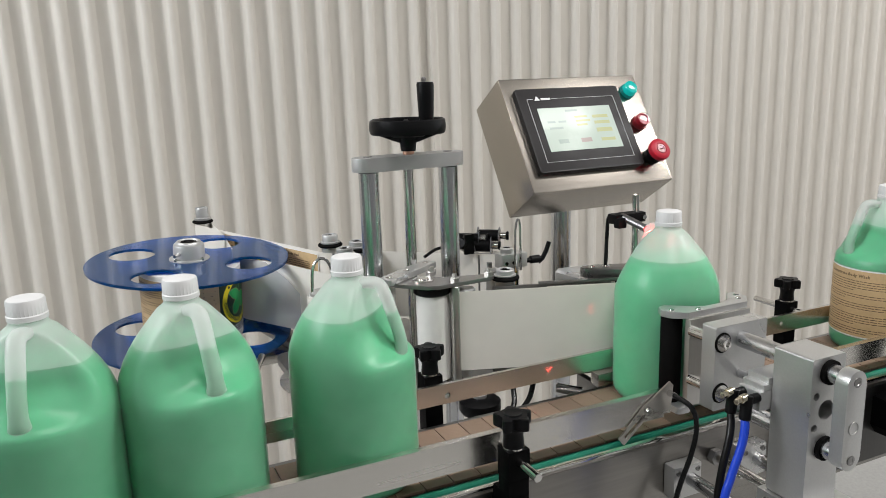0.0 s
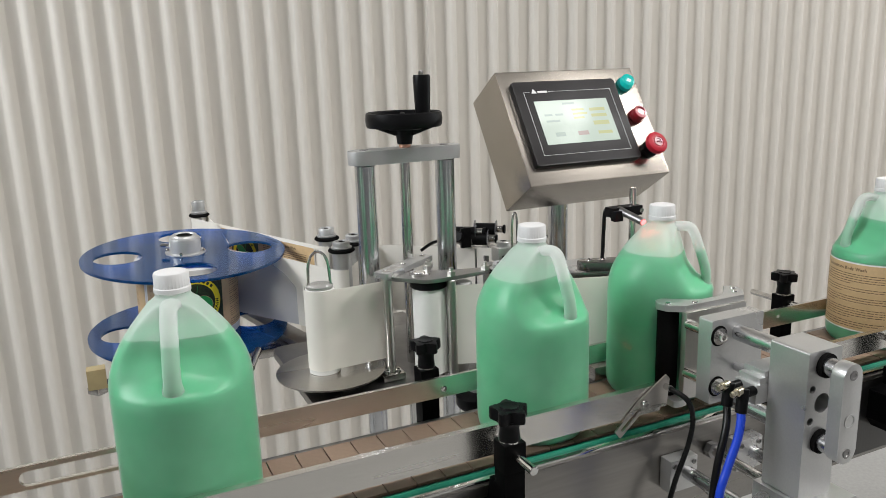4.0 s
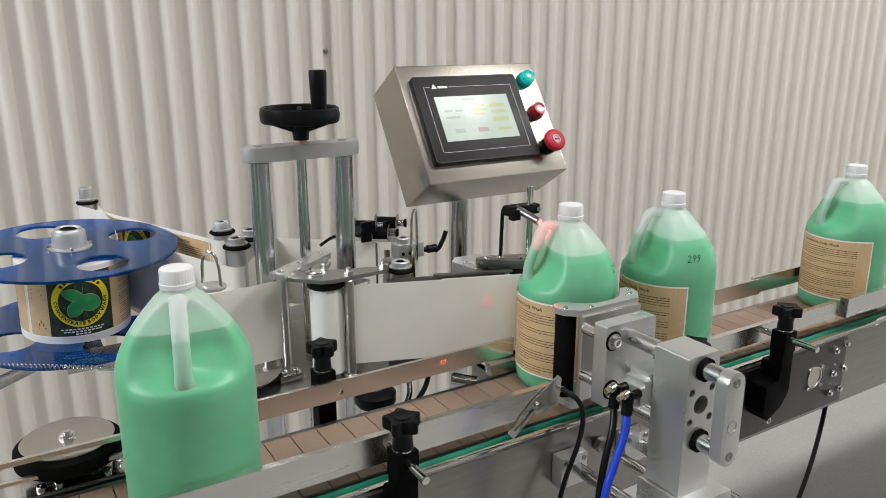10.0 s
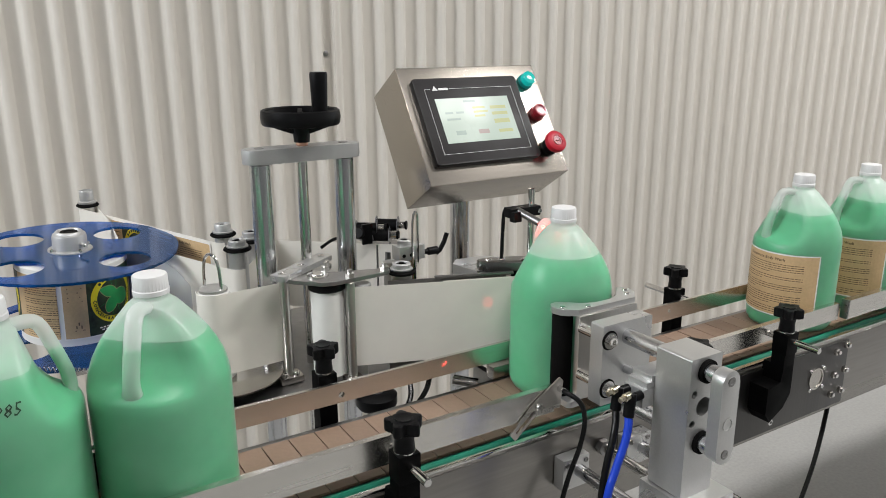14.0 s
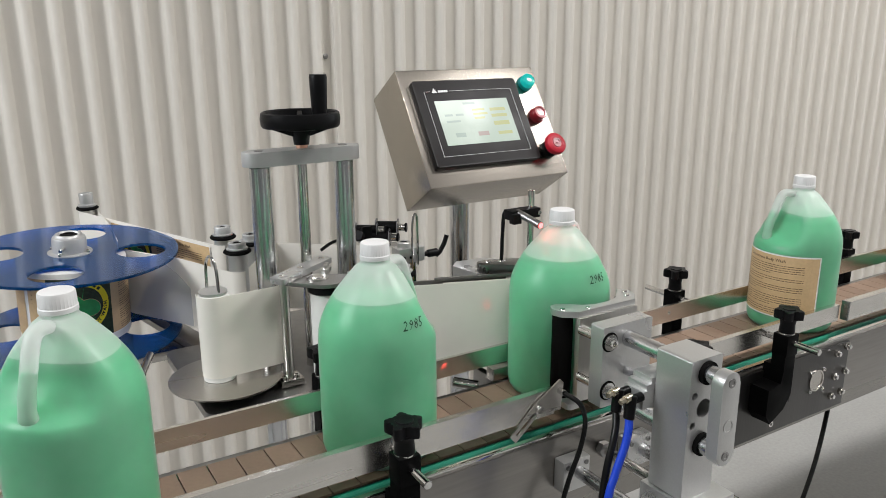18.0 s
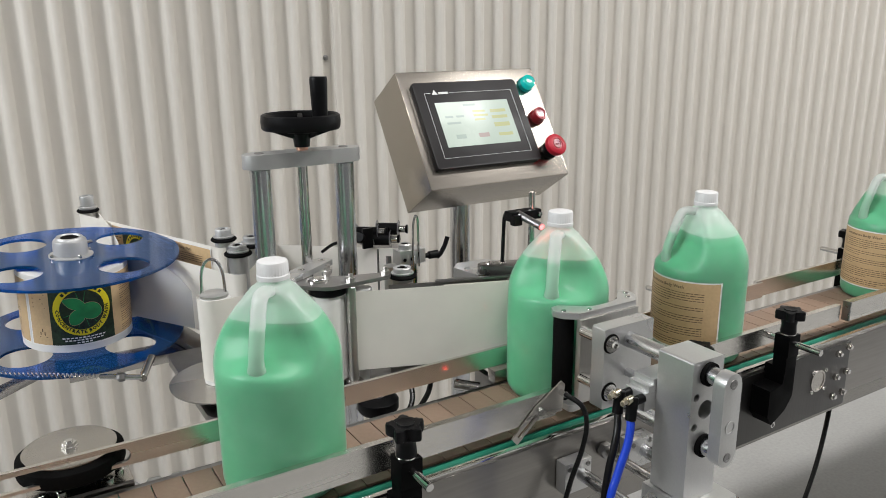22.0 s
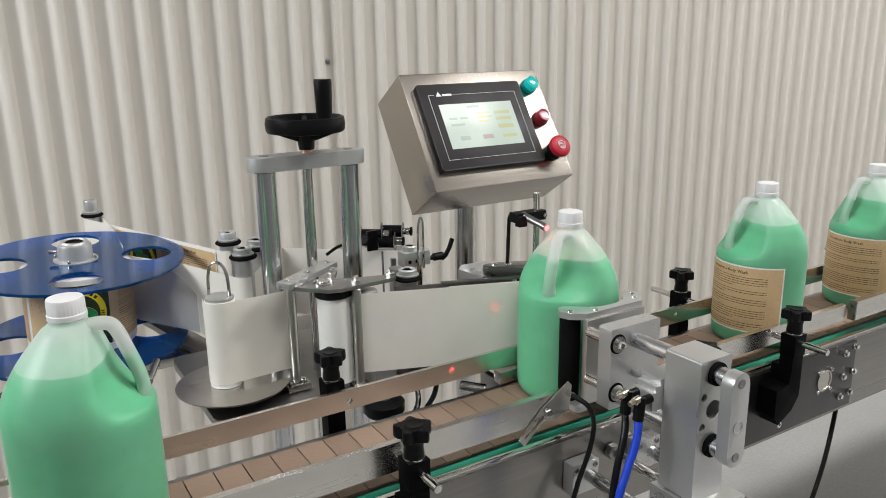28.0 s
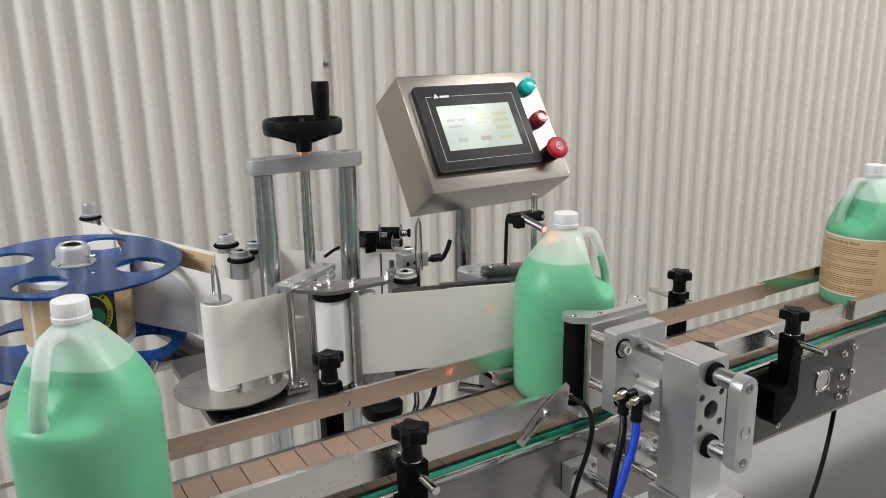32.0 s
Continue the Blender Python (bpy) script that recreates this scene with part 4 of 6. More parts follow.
def web_label():
    """A printed label on the feed leg, on its way to the head."""
    bm = cut_label(0, LABEL_L)
    a, b = Vector((-0.403, 0.921)), Vector((-0.230, 0.466))
    d = (b - a).normalized()
    n = Vector((d.y, -d.x))
    end = b - d * 0.012 + n * 0.0014
    for v in bm.verts:
        u, z, h = v.co
        q = end - d * (LABEL_L - u) + n * h * 2
        v.co = (q.x, q.y, WEB_Z0 + 0.0155 + z)
    ob = new("web_label", label_mesh("web_label", bm))
    tagged(ob, "printed tan label still on the liner web", "label")


web_label()


def build_head_base():
    hb = thing("head_base", "dark steel base plate and arms that carry the label web", "machine base", at=(-0.1, 0.23, 0.885))
    bm = B()
    add_prism(bm, rounded(-0.345, 0.215, 0.130, 0.420, 0.02), 0.886, 0.900, None, 0.001)
    part("plate", bm, DARKSTEEL, hb)
    bm = B()
    add_box(bm, -0.50, -0.18, 0.455, 0.515, 0.868, 0.8855, 0.0015)
    add_box(bm, -0.500, -0.432, 0.514, 0.61, 0.868, 0.8838, 0.0015)
    part("reel_arm", bm, STEEL, hb, "flat steel reel arm")
    bm = B()
    m, h = along((-0.27, 0.40, 0.893), (-0.387, 0.94, 0.893))
    add_box(bm, -0.02, 0.02, -0.006, 0.006, 0, h, 0.001, m)
    part("far_arm", bm, DARKSTEEL, hb)
    bm = B()
    add_box(bm, -0.24, -0.05, 0.415, 0.50, 0.886, 0.8995, 0.001)
    part("rear_plate", bm, DARKSTEEL, hb)
    # spring and pins below the reel
    bm = B()
    pts = [(-0.599 + 0.00122 * k, 0.451 - 0.00082 * k + 0.004 * math.cos(k * 1.25), 0.910 + 0.004 * math.sin(k * 1.25)) for k in range(110)]
    add_tube(bm, pts, 0.0010, 5)
    part("tension_spring", bm, POLISHED, hb)
    rod_part("spring_pin", (-0.461, 0.356, 0.910), (-0.403, 0.317, 0.910), 0.0045, POLISHED, hb)
    rod_part("dancer_lever", (-0.403, 0.317, 0.908), (-0.372, 0.405, 0.905), 0.007, POLISHED, hb)
    lathe_part("lever_ball", [(0, -0.008), (0.006, -0.006), (0.009, 0), (0.006, 0.006), (0, 0.008)], (-0.432, 0.336, 0.910), DARKSTEEL, hb, seg=16)
    box_part("stop_block", -0.655, -0.625, 0.42, 0.445, 0.880, 0.915, TAPE, hb, label="amber plastic stop block")
    box_part("stop_arm", -0.005, 0.185, -0.013, 0.013, 0.868, 0.8795, STEEL, hb, m=Matrix.Translation((-0.645, 0.4325, 0)) @ pose(0, 0, 0, 0, 0, 40))
    return settle(hb)


build_head_base()


def build_wrap_drum():
    wd = thing("wrap_drum", "liner drum on a steel disc with a wire hoop", "winding drum", at=(-0.303, 0.213, 0.900))
    lathe_part("spindle", [(0, 0), (0.010, 0), (0.010, 0.018), (0, 0.018)], (-0.303, 0.213, 0.900), DARKSTEEL, wd)
    lathe_part("disc", [(0, 0), (0.087, 0), (0.088, 0.001), (0.088, 0.003), (0, 0.003)], (-0.293, 0.213, 0.918), STEEL, wd, "brushed steel disc", 64)
    lathe_part("core", [(0, 0), (0.0248, 0), (0.0248, 0.133), (0.0225, 0.138), (0.010, 0.1395), (0, 0.1395)], (-0.303, 0.213, 0.9215), PAPER, wd, "white liner wound on a core", 40)
    lathe_part("core_cap", [(0.0215, 0), (0.0215, 0.004), (0.018, 0.006), (0, 0.006)], (-0.303, 0.213, 1.0600), ALU, wd)
    bm = B()
    add_tube(bm, curve_points([(-0.017, 0, 1.064), (-0.0155, 0, 1.095), (-0.010, 0, 1.112), (0, 0, 1.118), (0.010, 0, 1.112), (0.0155, 0, 1.095), (0.017, 0, 1.064)], 6), 0.0024, 10)
    hoop = part("hoop", bm, POLISHED, wd, "bent wire hoop")
    hoop.location = (-0.303, 0.213, 0)
    settle(wd)
    return hoop


drum_hoop = build_wrap_drum()


def build_arms():
    """The nip roller with its arms in front of the columns."""
    na = thing("nip_roller", "white roller held by flat steel arms and posts", "roller", at=(-0.15, 0.15, 0.90))
    lathe_part("white_roller", [(0, 0), (0.0265, 0), (0.0265, 0.140), (0, 0.140)], (-0.145, 0.145, 0.915), PAPER, na, "white roller", 40)
    lathe_part("roller_cap", [(0, 0), (0.028, 0), (0.030, 0.002), (0.030, 0.011), (0.028, 0.013), (0, 0.013)], (-0.145, 0.145, 1.0555), BLACK, na, "black rubber cap", 40)
    lathe_part("roller_foot", [(0, 0), (0.009, 0), (0.009, 0.015), (0, 0.015)], (-0.145, 0.145, 0.900), DARKSTEEL, na)
    bm = B()
    m = Matrix.Translation((-0.216, 0.157, 0)) @ pose(0, 0, 0, 0, 0, 34.5)
    add_prism(bm, [(x, y) for x, y in rounded(-0.008, 0.128, -0.0135, 0.0135, 0.003)], 1.0765, 1.0855, m, 0.001)
    part("bar_arm", bm, ALU, na, "flat aluminium arm with two screws")
    for u in (0.005, 0.055, 0.115):
        hex_screw("arm_screw", tuple(m @ Vector((u, 0, 1.0855))), (0, 0, 1), 0.0055, 0.0012, na)
    bm = B()
    add_prism(bm, [(-0.208, 0.178), (-0.198, 0.162), (-0.165, 0.128), (-0.148, 0.122), (-0.055, 0.128), (-0.045, 0.136), (-0.050, 0.148), (-0.118, 0.165), (-0.16, 0.19), (-0.19, 0.20)], 1.0690, 1.0755, Matrix.Translation((0, -0.012, 0.0)), 0.001)
    part("dark_arm", bm, STRAPARM, na, "brushed grey steel arm plate")
    lathe_part("pivot", [(0, 0), (0.017, 0), (0.017, 0.003), (0.010, 0.003), (0.009, 0.0045), (0, 0.0045)], (-0.158, 0.150, 1.0756), POLISHED, na)
    for x, y, z0, z1 in ((-0.203, 0.176, 0.912, 1.0765), (-0.118, 0.118, 0.912, 1.0688)):
        rod_part("post", (x, y, z0), (x, y, z1), 0.0074, STEELV, na)
    box_part("post_foot", -0.222, -0.184, 0.160, 0.192, 0.9015, 0.912, STEEL, na)
    hex_screw("foot_screw", (-0.213, 0.168, 0.912), (0, 0, 1), 0.005, 0.006, na)
    hex_screw("foot_screw", (-0.194, 0.168, 0.912), (0, 0, 1), 0.005, 0.006, na)
    box_part("post_foot", -0.132, -0.105, 0.108, 0.13, 0.9015, 0.912, STEEL, na)
    for x, y in ((-0.118, 0.118), (-0.056, 0.122), (-0.135, 0.172), (-0.128, 0.182)):
        lathe_part("nut", [(0, 0), (0.0075, 0), (0.0075, 0.007), (0.004, 0.0072), (0.004, 0.013), (0, 0.014)], (x, y, 1.0756), STEELV, na, seg=6)
    lathe_part("idler_collar", [(0, 0), (0.0145, 0), (0.0145, 0.012), (0.012, 0.014), (0, 0.014)], (-0.0950, 0.124, 1.0475), ALU, na)
    lathe_part("idler", [(0, 0), (0.0145, 0), (0.0145, 0.145), (0, 0.145)], (-0.098, 0.137, 0.9015), ALU, na)
    return settle(na)


build_arms()


def build_coder():
    """The ribbon unit on the far side of the web."""
    rc = thing("ribbon_coder", "date coder with black ribbon spools and clear flanges", "printer", at=(0.09, 0.34, 0.90))
    d = Vector((0.80, -0.60, 0))
    for x, y, z, r, fl in ((0.063, 0.340, 1.0900, 0.0115, 0.0165), (0.043, 0.335, 1.0740, 0.0120, 0.0175), (0.025, 0.350, 1.0880, 0.0090, 0.0130)):
        c = Vector((x, y, z))
        rod_part("ribbon_spool", tuple(c - d * 0.0195), tuple(c + d * 0.0195), r, BLACK, rc, "black thermal ribbon on a spool", 28)
        for e in (-1, 1):
            bm = B()
            m, _ = along(tuple(c + d * e * 0.0198), tuple(c + d * e * 0.03))
            add_lathe(bm, [(r * 0.5, 0), (fl, 0), (fl + 0.0004, 0.0007), (fl, 0.0014), (r * 0.5, 0.0014)], 32, m, True)
            part("flange", bm, CLEARGREY, rc, "clear flange")
        rod_part("spindle", tuple(c + d * 0.0215), tuple(c + d * 0.034), 0.0068, POLISHED, rc)
        rod_part("spindle_cap", tuple(c + d * 0.034), tuple(c + d * 0.038), 0.0085, BLACK, rc)
    box_part("head_plate", 0.004, 0.024, 0.325, 0.331, 1.062, 1.100, BLACK, rc, 0.001)
    box_part("cover", 0.006, 0.030, 0.3312, 0.362, 1.066, 1.076, DARKSTEEL, rc, 0.001)
    box_part("body", 0.045, 0.105, 0.31, 0.39, 0.9015, 1.045, DARKSTEEL, rc)
    box_part("frame", 0.032, 0.0445, 0.325, 0.355, 0.95, 1.058, DARKSTEEL, rc)
    rod_part("drive_knob", (-0.002, 0.33, 1.085), (0.015, 0.34, 1.080), 0.010, BLACK, rc)
    rod_part("red_terminal", (-0.025, 0.335, 1.080), (-0.008, 0.335, 1.078), 0.0045, REDPLASTIC, rc)
    bm = B()
    add_tube(bm, curve_points([(-0.075, 0.335, 1.066), (-0.05, 0.335, 1.078), (-0.02, 0.335, 1.079), (0.02, 0.335, 1.07)]), 0.003, 8)
    part("lead", bm, CABLE, rc)
    return settle(rc)


build_coder()


def build_brake():
    """A clamp block with a lever, between the web's rollers."""
    cb = thing("clamp_block", "small aluminium clamp block with black clamping lever", "clamp", at=(0.03, 0.19, 0.90))
    rod_part("post", (0.041, 0.205, 0.9015), (0.041, 0.205, 1.085), 0.0075, POLISHED, cb)
    bm = B()
    add_box(bm, 0.006, 0.056, 0.187, 0.214, 1.063, 1.088, 0.0015)
    part("block", bm, ALU, cb)
    for x in (0.015, 0.029):
        hex_screw("block_screw", (x, 0.1868, 1.0725), (0, -1, 0), 0.0032, 0.001, cb, BLACK)
    bm = B()
    add_lathe(bm, [(0, 0), (0.004, 0), (0.0045, 0.012), (0.0068, 0.014), (0.0072, 0.032), (0, 0.034)], 18, Matrix.Translation((0.056, 0.2, 1.070)) @ pose(0, 0, 0, 0, 90, 0))
    add_tube(bm, [(0.086, 0.2, 1.064), (0.094, 0.199, 1.070), (0.102, 0.198, 1.084), (0.107, 0.197, 1.099)], 0.0042, 12)
    part("lever", bm, BLACK, cb, "black ratchet lever")
    lathe_part("roller_top", [(0, 0), (0.0118, 0), (0.0118, 0.0080), (0.0108, 0.0092), (0.0062, 0.0092), (0.0060, 0.0075), (0, 0.0075)], (0.024, 0.203, 1.0882), ALU, cb)
    # shade in the roller top's recess, made as a black disc
    lathe_part("socket", [(0.007, 0), (0.007, 0.001), (0, 0.001)], (0.024, 0.203, 1.0960), SHADOWBLACK, cb, "black disc for the shade in the socket")
    lathe_part("roller", [(0, 0), (0.013, 0), (0.013, 0.15), (0, 0.15)], (0.014, 0.235, 0.9015), ALU, cb)
    bm = B()
    add_tube(bm, curve_points([(0.028, 0.180, 1.06), (0.028, 0.180, 1.12), (0.030, 0.180, 1.142), (0.0335, 0.180, 1.149), (0.037, 0.180, 1.142), (0.038, 0.180, 1.12), (0.038, 0.180, 1.06)], 5), 0.0020, 8)
    part("hoop", bm, POLISHED, cb)
    return settle(cb)


build_brake()


def build_peeler():
    """The peel plate, the drive roller with its bracket and the jug sensor above it."""
    pl = thing("peel_unit", "black drive roller and peel plate with steel bracket and sensor", "label dispenser", at=(0.15, 0.08, 0.90))
    bm = B()
    d = Vector((0.942, -0.335, 0))
    n = Vector((0.335, 0.942, 0))
    p0 = Vector((-0.060, 0.0995, 0)) + n * 0.010
    m = Matrix(((d.x, n.x, 0, p0.x), (d.y, n.y, 0, p0.y), (0, 0, 1, 0), (0, 0, 0, 1)))
    add_box(bm, 0.075, 0.205, -0.0045, 0.0035, 1.0603, 1.0648, 0.001, m)
    add_box(bm, 0.0, 0.195, 0.004, 0.0075, 0.902, 1.0600, 0.001, m)
    part("peel_plate", bm, DARKSTEEL, pl, "dark steel peel plate")
    lathe_part("drive_roller", [(0, 0), (0.022, 0), (0.0245, 0.003), (0.0245, 0.157), (0.022, 0.160), (0, 0.160)], (0.172, 0.053, 0.900), RUBBER, pl, "black rubber drive roller", 40)
    bm = B()
    add_prism(bm, [(0.098, 0.082), (0.104, 0.070), (0.150, 0.045), (0.168, 0.031), (0.184, 0.032), (0.194, 0.043), (0.196, 0.058), (0.188, 0.072), (0.130, 0.096), (0.108, 0.098), (0.100, 0.092)], 1.0605, 1.0755, None, 0.0015)
    part("bracket", bm, DARKSTEEL, pl, "dark steel bearing bracket with three screws")
    for x, y, r in ((0.118, 0.084, 0.0065), (0.140, 0.077, 0.0065), (0.172, 0.050, 0.011)):
        lathe_part("bracket_screw", [(0, 0), (r, 0), (r * 0.8, 0.0022), (r * 0.4, 0.0026), (0, 0.0015)], (x, y, 1.0755), POLISHED, pl, seg=20)
    rod_part("sensor_post", (0.188, 0.063, 1.0755), (0.188, 0.063, 1.192), 0.0056, POLISHED, pl, "thin steel post")
    bm = B()
    add_box(bm, 0.140, 0.200, 0.052, 0.074, 1.148, 1.164, 0.002)
    add_box(bm, 0.140, 0.156, 0.045, 0.058, 1.143, 1.160, 0.002)
    part("sensor_clamp", bm, BLACK, pl, "black sensor clamp")
    hex_screw("clamp_screw", (0.196, 0.052, 1.156), (0, -1, 0), 0.004, 0.003, pl)
    s = rod_part("sensor", (0.156, 0.060, 1.160), (0.166, 0.010, 1.1465), 0.0062, DARKSTEEL, pl, "barrel sensor")
    rod_part("sensor_lens", (0.166, 0.0098, 1.1465), (0.1664, 0.0080, 1.1459), 0.0045, LASER, s, "lit red sensor lens")
    bm = B()
    add_tube(bm, curve_points([(0.150, 0.070, 1.158), (0.143, 0.076, 1.156), (0.141, 0.077, 1.12), (0.140, 0.080, 1.07), (0.138, 0.10, 1.055)]), 0.0032, 8)
    part("sensor_cable", bm, CABLE, pl)
    bm = B()
    add_prism(bm, [(0.102, 0.170), (0.112, 0.110), (0.132, 0.102), (0.190, 0.114), (0.200, 0.150), (0.180, 0.185), (0.122, 0.190)], 1.024, 1.050, None, 0.0015)
    mt = part("motor_mount", bm, ALU, pl, "cast aluminium motor mount")
    box_part("rating_plate", 0.142, 0.165, 0.132, 0.150, 1.0505, 1.0512, CLEARGREY, mt, 0)
    box_part("motor", 0.115, 0.190, 0.105, 0.180, 0.9015, 1.0235, BLACK, pl)
    return settle(pl)


build_peeler()


# ---------------------------------------------------------------- the jugs
JUG_R, FILL = 0.0770, 0.2185


def smooth(a, b, v):
    t = min(max((v - a) / (b - a), 0), 1)
    return t * t * (3 - 2 * t)


JUG_PROFILE = ((0.0000, 0.0040), (0.0550, 0.0030), (0.0660, 0.0000), (0.0715, 0.0020), (0.0755, 0.0080), (0.0770, 0.0160), (0.0772, 0.0500), (0.0772, 0.1000), (0.0772, 0.1500), (0.0770, 0.1621), (0.0760, 0.1713), (0.0742, 0.1797),
               (0.0715, 0.1880), (0.0675, 0.1973), (0.0620, 0.2075), (0.0555, 0.2177), (0.0480, 0.2280), (0.0400, 0.2377), (0.0330, 0.2460), (0.0275, 0.2525), (0.0219, 0.2567), (0.0191, 0.2595), (0.0186, 0.2632))


def jug_radius(r, z, a):
    """The body's radius at an angle from the handle: a pocket with a rounded rim is sunk behind the handle, and the rim climbs to the handle's foot."""
    side = 1 - smooth(46, 76, abs(a))
    rise = 0.005 * (1 - smooth(6, 40, abs(a)))
    up = smooth(0.158 + rise, 0.180 + rise, z) * (1 - smooth(0.248, 0.260, z))
    inner = 0.0225 + 0.31 * max(0.250 - z, 0) + 0.010 * smooth(0.205, 0.172, z)
    return r + (min(r, inner + 0.026 * (abs(a) / 76) ** 2) - r) * side * up


def add_jug_shell(bm, shrink=0.0, cut=None, seg=64):
    rings = []
    prof = list(JUG_PROFILE)
    dense = []
    for (r0, z0), (r1, z1) in zip(prof, prof[1:]):
        k = 3 if z1 - z0 > 0.02 else (2 if z0 > 0.15 else 1)
        dense += [(r0 + (r1 - r0) * i / k, z0 + (z1 - z0) * i / k) for i in range(k)]
    dense.append(prof[-1])
    if cut is None:
        k = next(i for i, p in enumerate(dense) if p[1] > FILL)
        (r0, z0), (r1, z1) = dense[k - 1], dense[k]
        dense.insert(k, (r0 + (r1 - r0) * (FILL - z0) / (z1 - z0), FILL))
    if cut is not None:
        below = [p for p in dense if p[1] < cut]
        (r0, z0), (r1, z1) = below[-1], dense[len(below)]
        dense = below + [(r0 + (r1 - r0) * (cut - z0) / (z1 - z0), cut), (0.0, cut)]
    for r, z in dense:
        if r < 1e-6:
            rings.append([bm.verts.new((0, 0, z + shrink))])
            continue
        ring_v = []
        for k in range(seg):
            a = 360 * k / seg
            d = (a + 180) % 360 - 180
            rr = max(jug_radius(r, z, d) - shrink, 0.004)
            ring_v.append(bm.verts.new((rr * math.cos(radians(a)), rr * math.sin(radians(a)), max(z, shrink))))
        rings.append(ring_v)
    for a, b in zip(rings, rings[1:]):
        for k in range(seg):
            j = (k + 1) % seg
            f = list(dict.fromkeys((a[k % len(a)], a[j % len(a)], b[j % len(b)], b[k % len(b)])))
            if len(f) > 2:
                bm.faces.new(f)


def add_handle(bm, points, wide, deep, flare=0.55, root=0.25):
    """A hollow grip through the points, which widens into the body at its foot."""
    pts = curve_points(points, 5)
    rings = []
    for k, p in enumerate(pts):
        d = (pts[min(k + 1, len(pts) - 1)] - pts[max(k - 1, 0)]).normalized()
        n = Vector((0, 1, 0)).cross(d).normalized()
        w = wide * (1 + flare * smooth(0.74, 1.0, k / (len(pts) - 1)) + root * smooth(0.22, 0.0, k / (len(pts) - 1)))
        rings.append([bm.verts.new(p + n * deep * math.cos(t) + Vector((0, w * math.sin(t), 0))) for t in (2 * math.pi * i / 16 for i in range(16))])
    for a, b in zip(rings, rings[1:]):
        for i in range(16):
            bm.faces.new((a[i], a[(i + 1) % 16], b[(i + 1) % 16], b[i]))
    bm.faces.new(rings[0][::-1])
    bm.faces.new(rings[-1])


def build_jug():
    jg = thing("jug", "translucent white plastic gallon jug filled with green soap", "jug", "jugs on the conveyor")
    bm = B()
    add_jug_shell(bm)
    body = part("body", bm, JUG, jg, "milky translucent plastic body", 60)
    body.data.materials.append(JUGDRY)
    for p in body.data.polygons:
        p.material_index = 1 if p.center.z > FILL else 0
    bm = B()
    add_jug_shell(bm, 0.0016, FILL)
    part("liquid", bm, LIQUID, jg, "green liquid soap", 60)
    bm = B()
    add_handle(bm, [(0.012, 0, 0.2515), (0.030, 0, 0.2545), (0.0415, 0, 0.2520), (0.0485, 0, 0.2400), (0.0540, 0, 0.2240), (0.0595, 0, 0.2080), (0.0635, 0, 0.1950), (0.0655, 0, 0.1830), (0.0655, 0, 0.1720), (0.0610, 0, 0.1600)], 0.0092, 0.0072, 0.42)
    part("handle", bm, HANDLE, jg, "hollow moulded handle", 60)
    bm = B()
    add_handle(bm, [(0.0561, 0, 0.2180), (0.0595, 0, 0.2080), (0.0635, 0, 0.1950), (0.0655, 0, 0.1830), (0.0655, 0, 0.1720), (0.0610, 0, 0.1600)], 0.0084, 0.0065, 0.42, 0)
    part("handle_liquid", bm, LIQUID, jg, "green liquid in the handle", 60)
    prof = [(0, 0.2860), (0.0152, 0.2860), (0.0176, 0.2852), (0.0186, 0.2836), (0.0190, 0.2700), (0.0193, 0.2692), (0.0196, 0.2688), (0.0196, 0.2640), (0.0188, 0.2635)]
    bm = B()
    add_lathe(bm, prof, 64)
    for v in bm.verts:
        r = math.hypot(v.co.x, v.co.y)
        if r > 0.018 and 0.2696 < v.co.z < 0.284:
            k = round(math.atan2(v.co.y, v.co.x) / (2 * math.pi) * 64)
            if k % 2:
                v.co.x *= 0.975
                v.co.y *= 0.975
    part("cap", bm, CAP, jg, "white ribbed screw cap", 30)
    return jg


STATION_X, JUG_Y = 0.142, -0.072
